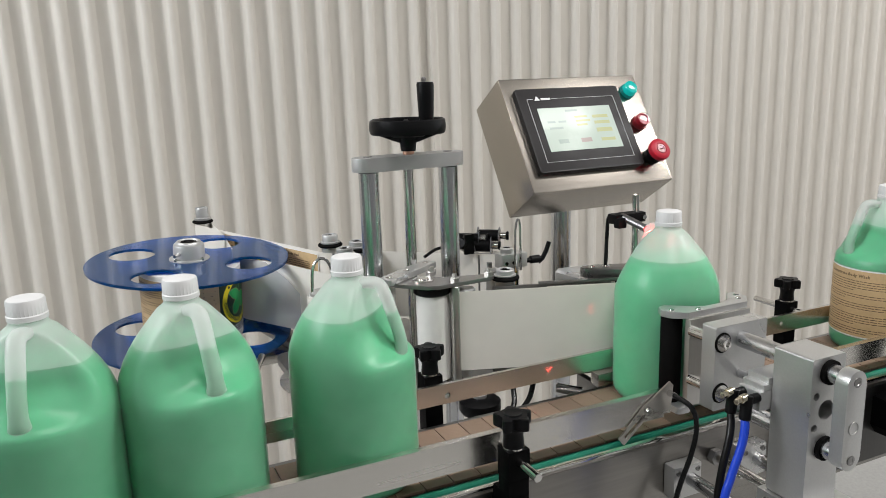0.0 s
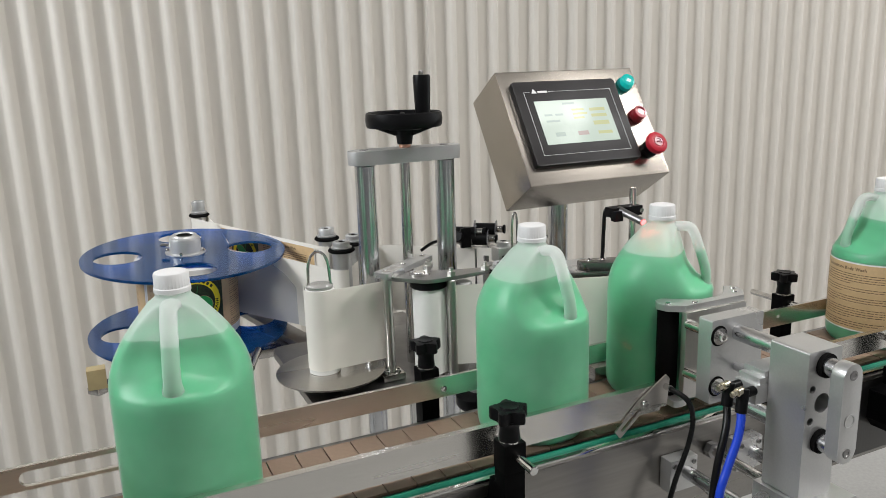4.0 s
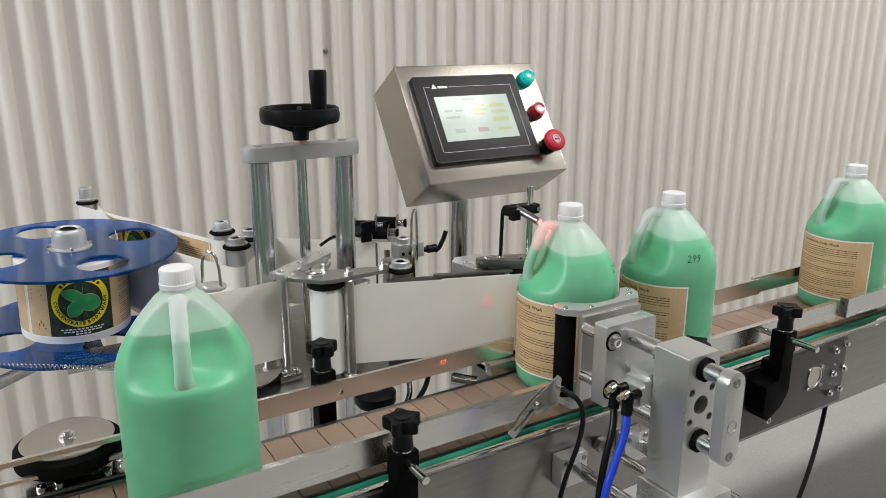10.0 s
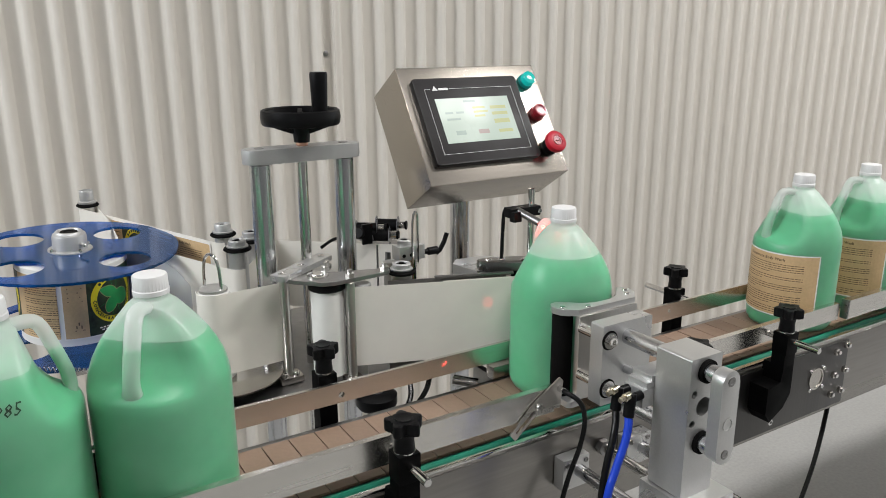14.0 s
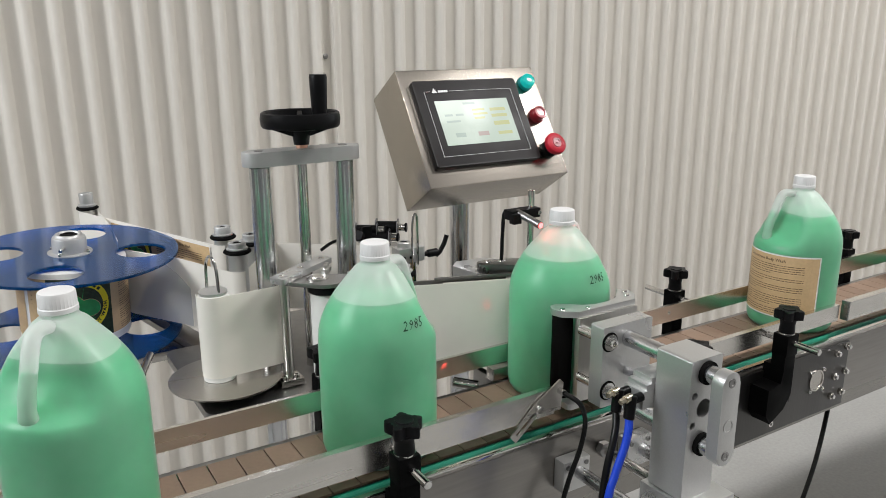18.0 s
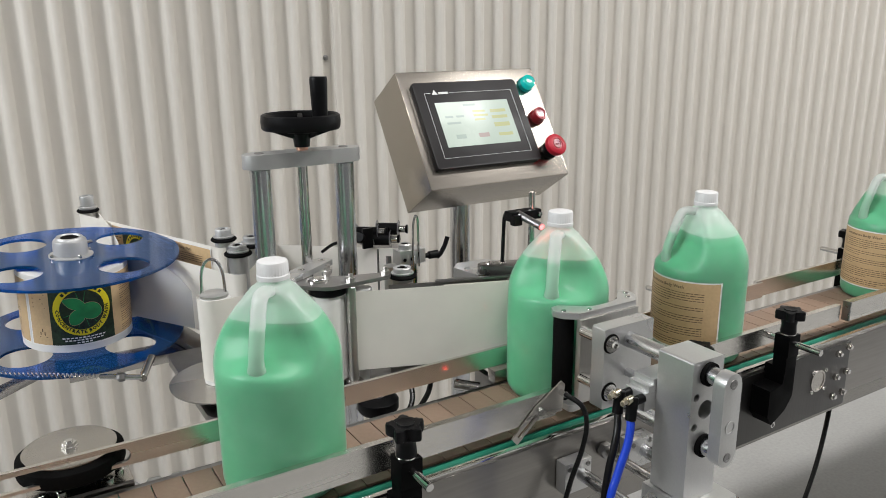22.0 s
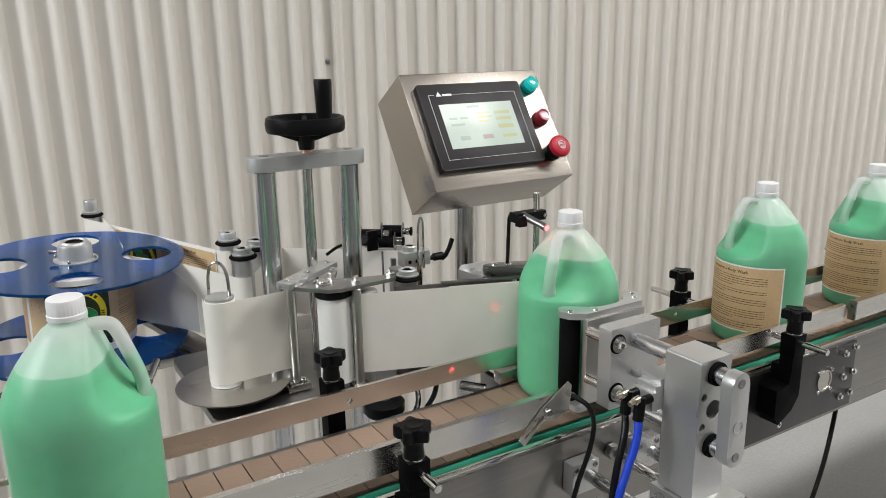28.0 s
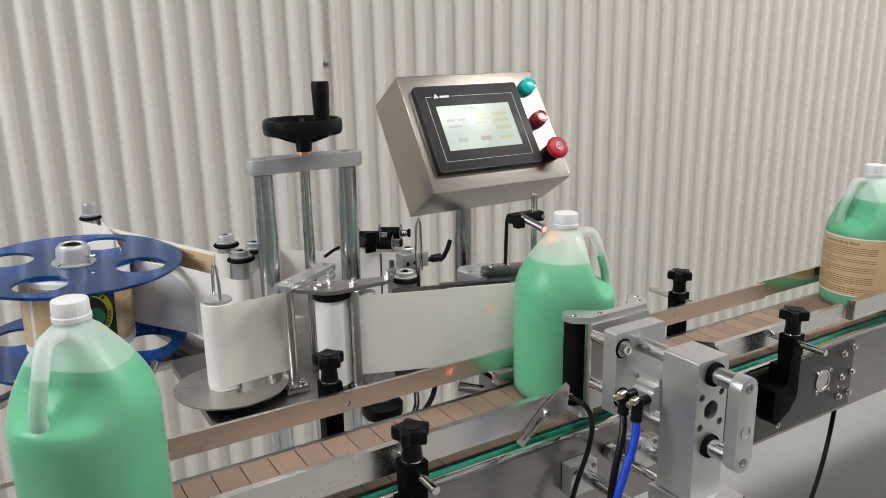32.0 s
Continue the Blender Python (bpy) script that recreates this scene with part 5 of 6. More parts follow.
# seconds and place along the belt
JUG_WAY = {
    "a": [(0, .141), (.85, .141), (1.0, .178), (1.5, .33), (2.0, .48), (2.2, .554), (2.45, .622), (5.75, .622), (6.0, .655), (6.5, .770), (6.8, .845), (6.9, .853), (9.9, .880), (10.2, .93), (12.0, 1.43), (12.1, 1.45), (15.1, 1.45), (17.3, 2.02), (20.1, 2.02), (21.4, 2.33), (24.9, 2.33), (26.0, 2.60), (32, 2.60)],
    "b": [(0, -.351), (.8, -.351), (1.0, -.319), (1.5, -.180), (2.0, -.021), (2.2, .043), (2.4, .100), (2.55, .132), (5.75, .138), (6.0, .172), (6.5, .285), (6.8, .358), (6.9, .366), (9.9, .370), (10.2, .417), (10.6, .524), (11.0, .646), (11.4, .739), (12.0, .92), (12.1, .935), (15.1, .935), (17.3, 1.51), (20.1, 1.51), (21.4, 1.82), (24.9, 1.82), (26.55, 2.27), (29.3, 2.27), (31.0, 2.44), (32, 2.44)],
    "c": [(0, -.541), (.8, -.541), (1.0, -.523), (1.5, -.395), (2.0, -.242), (2.2, -.180), (2.45, -.112), (2.55, -.088), (5.75, -.088), (6.0, -.045), (6.5, .075), (6.75, .136), (6.85, .142), (9.9, .144), (10.2, .191), (10.6, .289), (11.0, .406), (11.4, .518), (12.0, .705), (12.1, .718), (15.1, .72), (17.3, 1.285), (20.1, 1.285), (21.4, 1.595), (24.9, 1.595), (26.55, 2.05), (29.3, 2.05), (31.5, 2.28), (32, 2.28)],
    "d": [(0, -.690), (.8, -.690), (1.0, -.672), (1.5, -.573), (1.65, -.562), (2.5, -.546), (5.75, -.543), (6.0, -.53), (6.5, -.485), (6.8, -.425), (6.9, -.420), (9.9, -.417), (10.2, -.373), (10.6, -.253), (11.0, -.145), (11.4, -.035), (11.8, .081), (12.0, .135), (12.1, .143), (15.1, .146), (15.3, .165), (16.5, .505), (17.0, .692), (17.15, .72), (20.1, .722), (20.5, .815), (21.3, 1.03), (24.9, 1.03), (26.55, 1.48), (29.3, 1.48), (32, 2.10)],
    "e": [(0, -.92), (9.9, -.92), (10.2, -.875), (11.4, -.540), (11.8, -.495), (12.1, -.441), (15.1, -.440), (15.3, -.42), (16.5, -.062), (17.0, .099), (17.2, .140), (20.1, .147), (20.5, .215), (21.0, .372), (21.3, .447), (24.9, .457), (25.1, .497), (25.5, .609), (26.4, .915), (26.55, .945), (29.3, .947), (29.5, .975), (30.0, 1.118), (32, 1.72)],
    "f": [(0, -1.08), (9.9, -1.08), (10.2, -1.035), (11.4, -.700), (11.8, -.652), (12.1, -.598), (15.1, -.596), (15.3, -.575), (16.0, -.45), (16.5, -.374), (17.0, -.219), (17.2, -.168), (20.1, -.166), (20.6, -.056), (20.8, .008), (21.0, .069), (21.25, .136), (24.85, .142), (25.1, .180), (25.5, .278), (26.4, .575), (26.55, .598), (29.3, .598), (29.5, .637), (30.0, .780), (30.8, .952), (32, 1.36)],
    "g": [(0, -1.235), (9.9, -1.235), (12.1, -.96), (15.1, -.96), (15.3, -.94), (16.2, -.63), (16.5, -.558), (17.2, -.532), (20.1, -.530), (20.5, -.504), (21.0, -.378), (21.3, -.305), (24.85, -.300), (25.1, -.262), (25.5, -.141), (26.4, .12), (26.55, .146), (29.35, .146), (29.6, .187), (30.0, .280), (30.8, .521), (31.2, .665), (32, .941)],
    "h": [(0, -1.39), (9.9, -1.39), (12.1, -1.115), (15.1, -1.115), (17.2, -.95), (20.1, -.95), (21.3, -.90), (24.85, -.90), (25.5, -.68), (26.0, -.56), (26.55, -.533), (29.35, -.531), (29.6, -.517), (30.0, -.453), (30.2, -.398), (30.4, -.338), (30.6, -.282), (30.8, -.219), (31.2, -.110), (31.6, .005), (31.95, .130), (32, .142)],
    "z": [(0, .622), (.85, .625), (1.0, .665), (2.45, 1.10), (5.75, 1.10), (6.8, 1.34), (9.9, 1.36), (12.1, 1.94), (15.1, 1.94), (17.3, 2.5), (20.1, 2.5), (21.4, 2.76), (32, 2.76)],
    "i": [(0, -1.545), (9.9, -1.545), (12.1, -1.27), (15.1, -1.27), (17.2, -1.105), (20.1, -1.105), (21.3, -1.055), (24.85, -1.055), (26.55, -.98), (29.35, -.98), (30.0, -.84), (31.0, -.60), (31.3, -.555), (31.6, -.539), (32, -.525)],
}
# when each jug's turn at the labelling roller begins and ends, and the handle's direction before it
JUG_SPIN = {"a": (-0.2, 1.06, 138), "b": (2.74, 5.90, -64), "c": (6.83, 9.98, -73), "d": (12.12, 15.05, -104), "e": (17.25, 20.10, -126), "f": (21.42, 24.88, 16), "g": (26.60, 29.44, -131), "h": (31.98, 34.0, -20), "i": (40, 43, -135), "z": (-9, -8, 0)}
# how a jug is turned by its neighbours and the rails before its turn at the roller: seconds and the handle's direction
JUG_DRIFT = {"b": ((0.8, -44), (2.2, -64)), "f": ((15.2, 3), (16.2, 16))}
HANDLE_END, LABEL_END, LABEL_R = -200.0, -113.0, 0.0778


def spin_rate(key):
    """Degrees a second, near 268, that take the handle from where it is to its end."""
    t0, t1, first = JUG_SPIN[key]
    turn = first - HANDLE_END
    k = round((268 * (t1 - t0) - turn) / 360)
    return (turn + 360 * k) / (t1 - t0)


def jug_x(key, t):
    way = JUG_WAY[key]
    for (t0, a), (t1, b) in zip(way, way[1:]):
        if t <= t1:
            return a + (b - a) * (t - t0) / (t1 - t0)
    return way[-1][1]


def jug_angle(key, t):
    t0, t1, first = JUG_SPIN[key]
    if key in JUG_DRIFT and t < t0:
        (ta, a), (tb, b) = JUG_DRIFT[key]
        return a + (b - a) * smooth(ta, tb, t)
    return first if t <= t0 else (HANDLE_END if t >= t1 else HANDLE_END + spin_rate(key) * (t1 - t)) + 0.0


def turned(key, t):
    """The handle's direction, unrolled so that it falls steadily through the turn."""
    t0, t1, first = JUG_SPIN[key]
    if t <= t0:
        return jug_angle(key, t) + (HANDLE_END + spin_rate(key) * (t1 - t0) - first)
    return HANDLE_END + spin_rate(key) * max(t1 - t, 0)


PRESS = (0.0150, 0.0200)


def pressed(key, t):
    """How far the clamp has pushed the jug against the drive roller, 0 to 1."""
    t0, t1, _ = JUG_SPIN[key]
    return smooth(t0 - 0.2, t0, t) * (1 - smooth(t1 + 0.05, t1 + 0.75, t))


def jug_place(key, t):
    s = pressed(key, t)
    return jug_x(key, t) + PRESS[0] * s, JUG_Y + PRESS[1] * s


first_jug = build_jug()
jugs = {}
for k, key in enumerate(sorted(JUG_WAY)):
    m = pose(JUG_WAY[key][0][1], JUG_Y, BELT_Z, 0, 0, JUG_SPIN[key][2])
    jugs[key] = first_jug if k == 0 else copy_thing(first_jug, m)
    jugs[key].matrix_basis = m


def write_on(key, text, side):
    """Marker pen on the shoulder, at an angle from the handle."""
    bm = B()
    gl, w = letters(text, 0.0165, 0.95)
    for x, gw, vs, fs in gl:
        pts = []
        for v in vs:
            z = 0.187 + v.y
            r = next(r0 + (r1 - r0) * (z - z0) / (z1 - z0) for (r0, z0), (r1, z1) in zip(JUG_PROFILE[8:], JUG_PROFILE[9:]) if z0 <= z <= z1) + 0.0004
            a = radians(side) + (x + v.x - w / 2 + 0.32 * v.y) / 0.074
            pts.append(bm.verts.new((r * math.cos(a), r * math.sin(a), z)))
        for f in fs:
            bm.faces.new([pts[i] for i in f])
    part("marker_writing", bm, INK, jugs[key], "black marker pen figures")


write_on("b", "299", 94)
write_on("c", "299", 148)
write_on("e", "2985", -105)
write_on("f", "2985", -93)

# labels in upright strips, so that they can leave the web and lie down on the turning jug
STRIPS = 11
strip_meshes = []
for k in range(STRIPS):
    bm = cut_label(LABEL_L * k / STRIPS, LABEL_L * (k + 1) / STRIPS)
    wrapped(bm, LABEL_R, 0)
    strip_meshes.append(label_mesh("label_strip", bm))
labels = {}
for key in "abcdefgz":
    lb = thing("label", "tan paper label with green fruit picture and brown print", "label", "labels of the jugs")
    labels[key] = []
    for me in strip_meshes:
        ob = new("label_strip", me)
        ob.parent = lb
        labels[key].append(ob)


def label_time(key, u):
    """When the part of a label u metres from its leading edge meets the jug."""
    return JUG_SPIN[key][1] - (70 - LABEL_END + math.degrees((LABEL_L - u) / LABEL_R)) / spin_rate(key)


def strip_pose(key, n, k, t):
    t1, rate = JUG_SPIN[key][1], spin_rate(key)
    u = LABEL_L * (k + 0.5) / STRIPS
    z = BELT_Z + 0.029
    if t >= label_time(key, u):
        a = LABEL_END - math.degrees(LABEL_L / LABEL_R) + rate * max(t1 - t, 0)
        return pose(*jug_place(key, t), z, 0, 0, a)
    d = min(math.radians(rate) * LABEL_R * (label_time(key, u) - t), u)
    own = math.degrees(u / LABEL_R)
    out = (0.0080 + 0.0008 * n) * min(1, d / 0.03)
    back = min(d, 0.285)
    x, y = STATION_X + PRESS[0] - 0.942 * back + 0.335 * out, JUG_Y + PRESS[1] + 0.335 * back + 0.942 * out
    if d > 0.285:
        cx, cy = x + LABEL_R * math.cos(radians(70)), y + LABEL_R * math.sin(radians(70))
        return pose(cx - LABEL_R, cy + d - 0.285, z, 0, 0, -own)
    return pose(x, y, z, 0, 0, 70 - own)


# ---------------------------------------------------------------- the wrap clamp in front of the conveyor
def build_clamp():
    st = thing("clamp_stand", "aluminium guide block on rods in front of the conveyor", "clamp unit", at=(0.136, -0.30, 0.82))
    bx0, bx1, by0, by1 = 0.1090, 0.1635, -0.354, -0.299
    cx = 0.1362
    holes = [ring(cx - bx0, 1.041 - 0.893, 0.0150, 28), ring(cx - bx0, 0.945 - 0.893, 0.0150, 28), ring(cx - bx0, 0.993 - 0.893, 0.0125, 24)]
    holes += [ring(cx + s - bx0, z - 0.893, 0.0050, 14) for s in (-0.0178, 0.0178) for z in (1.013, 0.973)]
    bm = B()
    add_plate(bm, rounded(0, bx1 - bx0, -0.0228, 0.167, 0.003), holes, 0, by1 - by0, Matrix.Translation((bx0, by1, 0.893)) @ pose(0, 0, 0, 90))
    part("block", bm, ALU, st, "anodised aluminium guide block", 30)
    for z in (1.041, 0.945):
        bm = B()
        add_lathe(bm, [(0.0150, 0.0), (0.0150, 0.058), (0.0118, 0.058), (0.0118, 0.0)], 28, Matrix.Translation((cx, by1 - 0.002, z)) @ pose(0, 0, 0, 90), True)
        part("bushing", bm, RUBBER, st, "black guide bushing")
    box_part("hole_back", bx0 + 0.004, bx1 - 0.004, by1 - 0.030, by1 - 0.028, 0.966, 1.022, DARKSTEEL, st)
    box_part("base", 0.104, 0.184, -0.376, -0.290, 0.835, 0.870, ALU, st, 0.002, "aluminium base plate")
    for x in (0.082, 0.205):
        box_part("mount_block", x - 0.024, x + 0.024, -0.192, -0.171, 0.810, 0.858, ALU, st, 0.002)
        for dx, dz in ((-0.017, 0.016), (0.017, 0.016), (-0.017, -0.016)):
            hex_screw("mount_screw", (x + dx, -0.192, 0.834 + dz), (0, -1, 0), 0.004, 0.002, st, DARKSTEEL)
        rod_part("slide_rod", (x + 0.006, -0.172, 0.836), (x + 0.006, -0.50, 0.836), 0.0095, CHROME, st, "chromed slide rod")
    rod_part("adjusting_screw", (0.147, -0.172, 0.848), (0.147, -0.50, 0.848), 0.0070, POLISHED, st, "adjusting screw")
    lathe_part("screw_nut", [(0, 0), (0.012, 0), (0.012, 0.010), (0.007, 0.012)], (0.147, -0.172, 0.848), DARKSTEEL, st, seg=6, turn=(90, 0, 0))
    box_part("end_bar", 0.06, 0.235, -0.515, -0.495, 0.818, 0.866, ALU, st, 0.002)
    bm = B()
    add_box(bm, 0.090, 0.158, -0.2985, -0.2640, 0.978, 1.003, 0.002)
    add_box(bm, 0.096, 0.155, -0.2983, -0.2642, 1.0025, 1.011, 0.002)
    add_box(bm, 0.104, 0.150, -0.2981, -0.2644, 1.0105, 1.019, 0.002)
    add_rod(bm, (0.136, -0.2645, 0.993), (0.136, -0.2605, 0.993), 0.0115, 24)
    part("cylinder", bm, ALU, st, "air cylinder body")
    # air fittings with hoses
    for y, mt, nm, way in ((-0.2720, CABLE, "black_hose", [(0.067, -0.276, 0.974), (0.060, -0.284, 0.962), (0.0515, -0.29, 0.945), (0.040, -0.293, 0.912), (0.032, -0.295, 0.868), (0.022, -0.30, 0.78), (0.03, -0.30, 0.60), (0.08, -0.26, 0.42), (0.10, -0.22, 0.30)]),
                           (-0.2945, BLUEHOSE, "blue_hose", [(0.067, -0.2985, 0.974), (0.064, -0.302, 0.964), (0.0568, -0.305, 0.943), (0.0419, -0.306, 0.908), (0.029, -0.308, 0.872), (0.020, -0.31, 0.77), (0.04, -0.30, 0.60), (0.09, -0.26, 0.42), (0.11, -0.22, 0.30)])):
        bm = B()
        add_rod(bm, (0.0915, y, 0.996), (0.070, y, 0.995), 0.0060, 18)
        add_rod(bm, (0.0735, y, 1.002), (0.0665, y - 0.004, 0.973), 0.0072, 18)
        ft = part("air_fitting", bm, BLACK, st, "black elbow fitting")
        rod_part("throttle_screw", (0.072, y, 1.000), (0.061, y - 0.001, 0.999), 0.0055, BRASS, ft, seg=12)
        rod_part("throttle_nut", (0.061, y - 0.001, 0.999), (0.053, y - 0.002, 0.998), 0.0042, BRASS, ft, seg=6)
        bm = B()
        add_tube(bm, curve_points(way), 0.0048 if mt is CABLE else 0.0052, 12)
        part(nm, bm, mt, st)
    settle(st)

    # the carriage that moves: rods with end plate, front plate and the roller fork
    cg = thing("clamp_carriage", "sliding clamp with black foam rollers and steel rods", "clamp unit", at=(0.136, -0.25, 0.93))
    bm = B()
    add_plate(bm, rounded(0, 0.090, 0, 0.116, 0.003), [ring(0.012, 0.094, 0.0075, 16), ring(0.012, 0.024, 0.0075, 16)], 0, 0.024, Matrix.Translation((0.0925, -0.227, 0.9465)) @ pose(0, 0, 0, 90))
    part("front_plate", bm, ALU, cg, "aluminium carriage plate", 30)
    for z in (1.0405, 0.9705):
        bm = B()
        m = Matrix.Translation((0.1045, -0.2512, z)) @ pose(0, 0, 0, 90)
        add_lathe(bm, [(0, 0), (0.0115, 0), (0.0115, 0.0025), (0.0062, 0.0025), (0.0062, 0.009), (0.0035, 0.009), (0.003, 0.006), (0, 0.006)], 20, m)
        part("plate_bolt", bm, POLISHED, cg, "socket screw with washer")
        # no recess is cut: a flat black ring gives the shade round the bolt
        bm = B()
        add_lathe(bm, [(0.0110, 0.0), (0.0138, 0.0), (0.0138, 0.0006), (0.0110, 0.0006)], 28, Matrix.Translation((0.1045, -0.2511, z)) @ pose(0, 0, 0, 90), True)
        part("bore_shade", bm, RUBBER, cg, "flat dark ring for the shade in the bolt's counterbore")
        rod_part("stud", (0.1045, -0.2268, z), (0.1045, -0.1945, z), 0.0078, POLISHED, cg)
        lathe_part("coil_spring", [(0.0088, 0.000), (0.0095, 0.002), (0.0088, 0.004), (0.0095, 0.006), (0.0088, 0.008), (0.0095, 0.010), (0.0088, 0.012), (0.0095, 0.014), (0.0088, 0.016)], (0.1045, -0.2262, z), POLISHED, cg, seg=20, turn=(90, 0, 0))
    for z in (1.041, 0.945):
        rod_part("guide_rod", (cx, -0.2512, z), (cx, -0.405, z), 0.0112, CHROME, cg, "chromed guide rod", 32)
    rod_part("piston_rod", (cx, -0.2512, 0.993), (cx, -0.2704, 0.993), 0.006, CHROME, cg)
    bm = B()
    add_prism(bm, [(x, y) for x, y in capsule(-0.046, 0.046, 0.0155)], 0, 0.017, Matrix.Translation((cx, -0.405, 0.993)) @ pose(0, 0, 0, 90) @ pose(0, 0, 0, 0, 0, 90), 0.0018)
    ep = part("end_plate", bm, ALU, cg, "rounded aluminium end plate")
    for z in (1.041, 0.945):
        hex_screw("end_screw", (cx, -0.422, z), (0, -1, 0), 0.0062, 0.001, ep, DARKSTEEL)
    bm = B()
    add_lathe(bm, [(0.0085, 0.0004), (0.0085, 0.0010), (0.0070, 0.0008), (0.0060, -0.004), (0, -0.005)], 20, Matrix.Translation((cx, -0.422, 0.985)) @ pose(0, 0, 0, 90))
    part("end_hole", bm, ALU, ep)
    fork = [(0.072, -0.160), (0.079, -0.1475), (0.091, -0.1455), (0.100, -0.153), (0.120, -0.171), (0.136, -0.1775), (0.166, -0.1775), (0.184, -0.171), (0.203, -0.153), (0.210, -0.1435), (0.220, -0.1465), (0.224, -0.156), (0.220, -0.172), (0.203, -0.190), (0.096, -0.190), (0.077, -0.175)]
    for z0, z1 in ((1.0495, 1.0590),):
        bm = B()
        add_prism(bm, fork, z0, z1, None, 0.001)
        part("fork_plate", bm, ALU, cg, "machined fork plate")
    for x0, x1, xr in ((0.083, 0.118, 0.0925), (0.184, 0.221, 0.2115)):
        bm = B()
        add_prism(bm, rounded(xr - 0.012, xr + 0.012, -0.1940, -0.150, 0.006), 0.9130, 0.9222, None, 0.001)
        part("fork_tab", bm, ALU, cg, "small machined roller tab")
    for x, y in ((0.083, -0.170), (0.118, -0.184), (0.204, -0.172), (0.214, -0.158)):
        lathe_part("fork_screw", [(0, 0), (0.0042, 0), (0.0036, 0.0016), (0, 0.0018)], (x, y, 1.059), POLISHED, cg, seg=14)
    bm = B()
    add_box(bm, 0.095, 0.205, -0.1935, -0.1840, 0.9225, 1.0494, 0.001)
    part("fork_back", bm, STEELV, cg)
    for x0, y0, x1, y1 in ((0.1150, -0.170, 0.1140, -0.1838), (0.1870, -0.170, 0.1880, -0.1838)):
        bm = B()
        a = math.atan2(y1 - y0, x1 - x0)
        add_box(bm, 0, math.hypot(x1 - x0, y1 - y0), -0.002, 0.002, 0.9275, 1.0494, 0.0005, Matrix.Translation((x0, y0, 0)) @ pose(0, 0, 0, 0, 0, math.degrees(a)))
        part("fork_cheek", bm, STEELV, cg)
    for x, y in ((0.0925, -0.160), (0.2115, -0.1595)):
        lathe_part("foam_roller", [(0, 0), (0.0140, 0), (0.0150, 0.002), (0.0150, 0.125), (0.0140, 0.127), (0, 0.127)], (x, y, 0.9224), RUBBER, cg, "black foam roller", 32)
    for ob in cg.children:
        if ob.name.startswith(("fork", "foam")):
            ob.location = (0.007, 0, 0.006)
    return settle(cg)


carriage = build_clamp()


def build_link():
    ln = thing("rail_link", "slotted steel link with fibre sensor at the rail end", "sensor bracket", at=(0.03, -0.165, 0.94))
    a = Vector((-0.012, 0.903))
    b = Vector((0.070, 0.972))
    d = (b - a).normalized()
    nn = Vector((-d.y, d.x))
    outline = [a + nn * 0.007, a - nn * 0.007, a + d * 0.052 - nn * 0.007, Vector((0.070, 0.928)), Vector((0.074, 0.968)), b + nn * 0.003, a + d * 0.055 + nn * 0.010]
    slot = [a + d * 0.008 + nn * 0.0025, a + d * 0.008 - nn * 0.0025, a + d * 0.048 - nn * 0.0025, a + d * 0.048 + nn * 0.0025]
    bm = B()
    add_plate(bm, [tuple(p) for p in outline], [[tuple(p) for p in slot]], 0, 0.0025, Matrix.Translation((0, -0.163, 0)) @ pose(0, 0, 0, 90))
    part("link", bm, STEEL, ln, "slotted stainless link plate")
    hex_screw("link_bolt", (0.030, -0.1655, 0.940), (0, -1, 0), 0.006, 0.007, ln)
    fh = rod_part("fibre_head", (0.067, -0.160, 0.958), (0.067, -0.176, 0.958), 0.0045, POLISHED, ln)
    rod_part("fibre_lens", (0.067, -0.1592, 0.958), (0.067, -0.1598, 0.958), 0.0028, LASER, fh, "lit red fibre tip")
    bm = B()
    add_tube(bm, curve_points([(0.067, -0.175, 0.958), (0.079, -0.196, 0.946), (0.086, -0.20, 0.918), (0.079, -0.20, 0.880), (0.060, -0.20, 0.835), (0.043, -0.205, 0.79), (0.03, -0.21, 0.70), (0.03, -0.20, 0.55), (0.05, -0.16, 0.4)]), 0.0036, 10)
    part("fibre_cable", bm, CABLE, ln)
    settle(ln)


build_link()


def build_separator():
    sw = thing("separator_wheel", "steel disc wheel with black rubber tyre on a bracket", "separator wheel", at=(-0.535, 0.055, 0.90))
    lathe_part("tyre", [(0.02, 0), (0.058, 0.001), (0.0625, 0.004), (0.0635, 0.012), (0.0620, 0.021), (0.055, 0.024), (0.02, 0.024)], (-0.535, 0.057, 0.9225), RUBBER, sw, "black rubber tyre", 56)
    lathe_part("disc", [(0, 0), (0.054, 0), (0.0545, 0.001), (0.0545, 0.003), (0, 0.0035)], (-0.535, 0.057, 0.9468), STEEL, sw, "brushed steel disc", 56)
    lathe_part("bolt", [(0, 0), (0.010, 0), (0.010, 0.0015), (0.0085, 0.002), (0.0085, 0.006), (0.0045, 0.0062), (0.0045, 0.009), (0, 0.0095)], (-0.535, 0.057, 0.950), POLISHED, sw, "hexagon bolt", 6)
    lathe_part("spindle", [(0, 0), (0.022, 0), (0.024, 0.008), (0.022, 0.0225), (0, 0.0225)], (-0.535, 0.057, 0.900), BLACK, sw)
    box_part("bracket", -0.590, -0.470, 0.0245, 0.095, 0.886, 0.8998, STEEL, sw)
    box_part("bracket_leg", -0.590, -0.470, 0.0245, 0.030, 0.80, 0.8855, STEEL, sw)
    for x, y in ((-0.572, 0.034), (-0.552, 0.034), (-0.498, 0.034), (-0.483, 0.05)):
        hex_screw("bracket_bolt", (x, y, 0.8998), (0, 0, 1), 0.006, 0.006, sw)
    settle(sw)


build_separator()


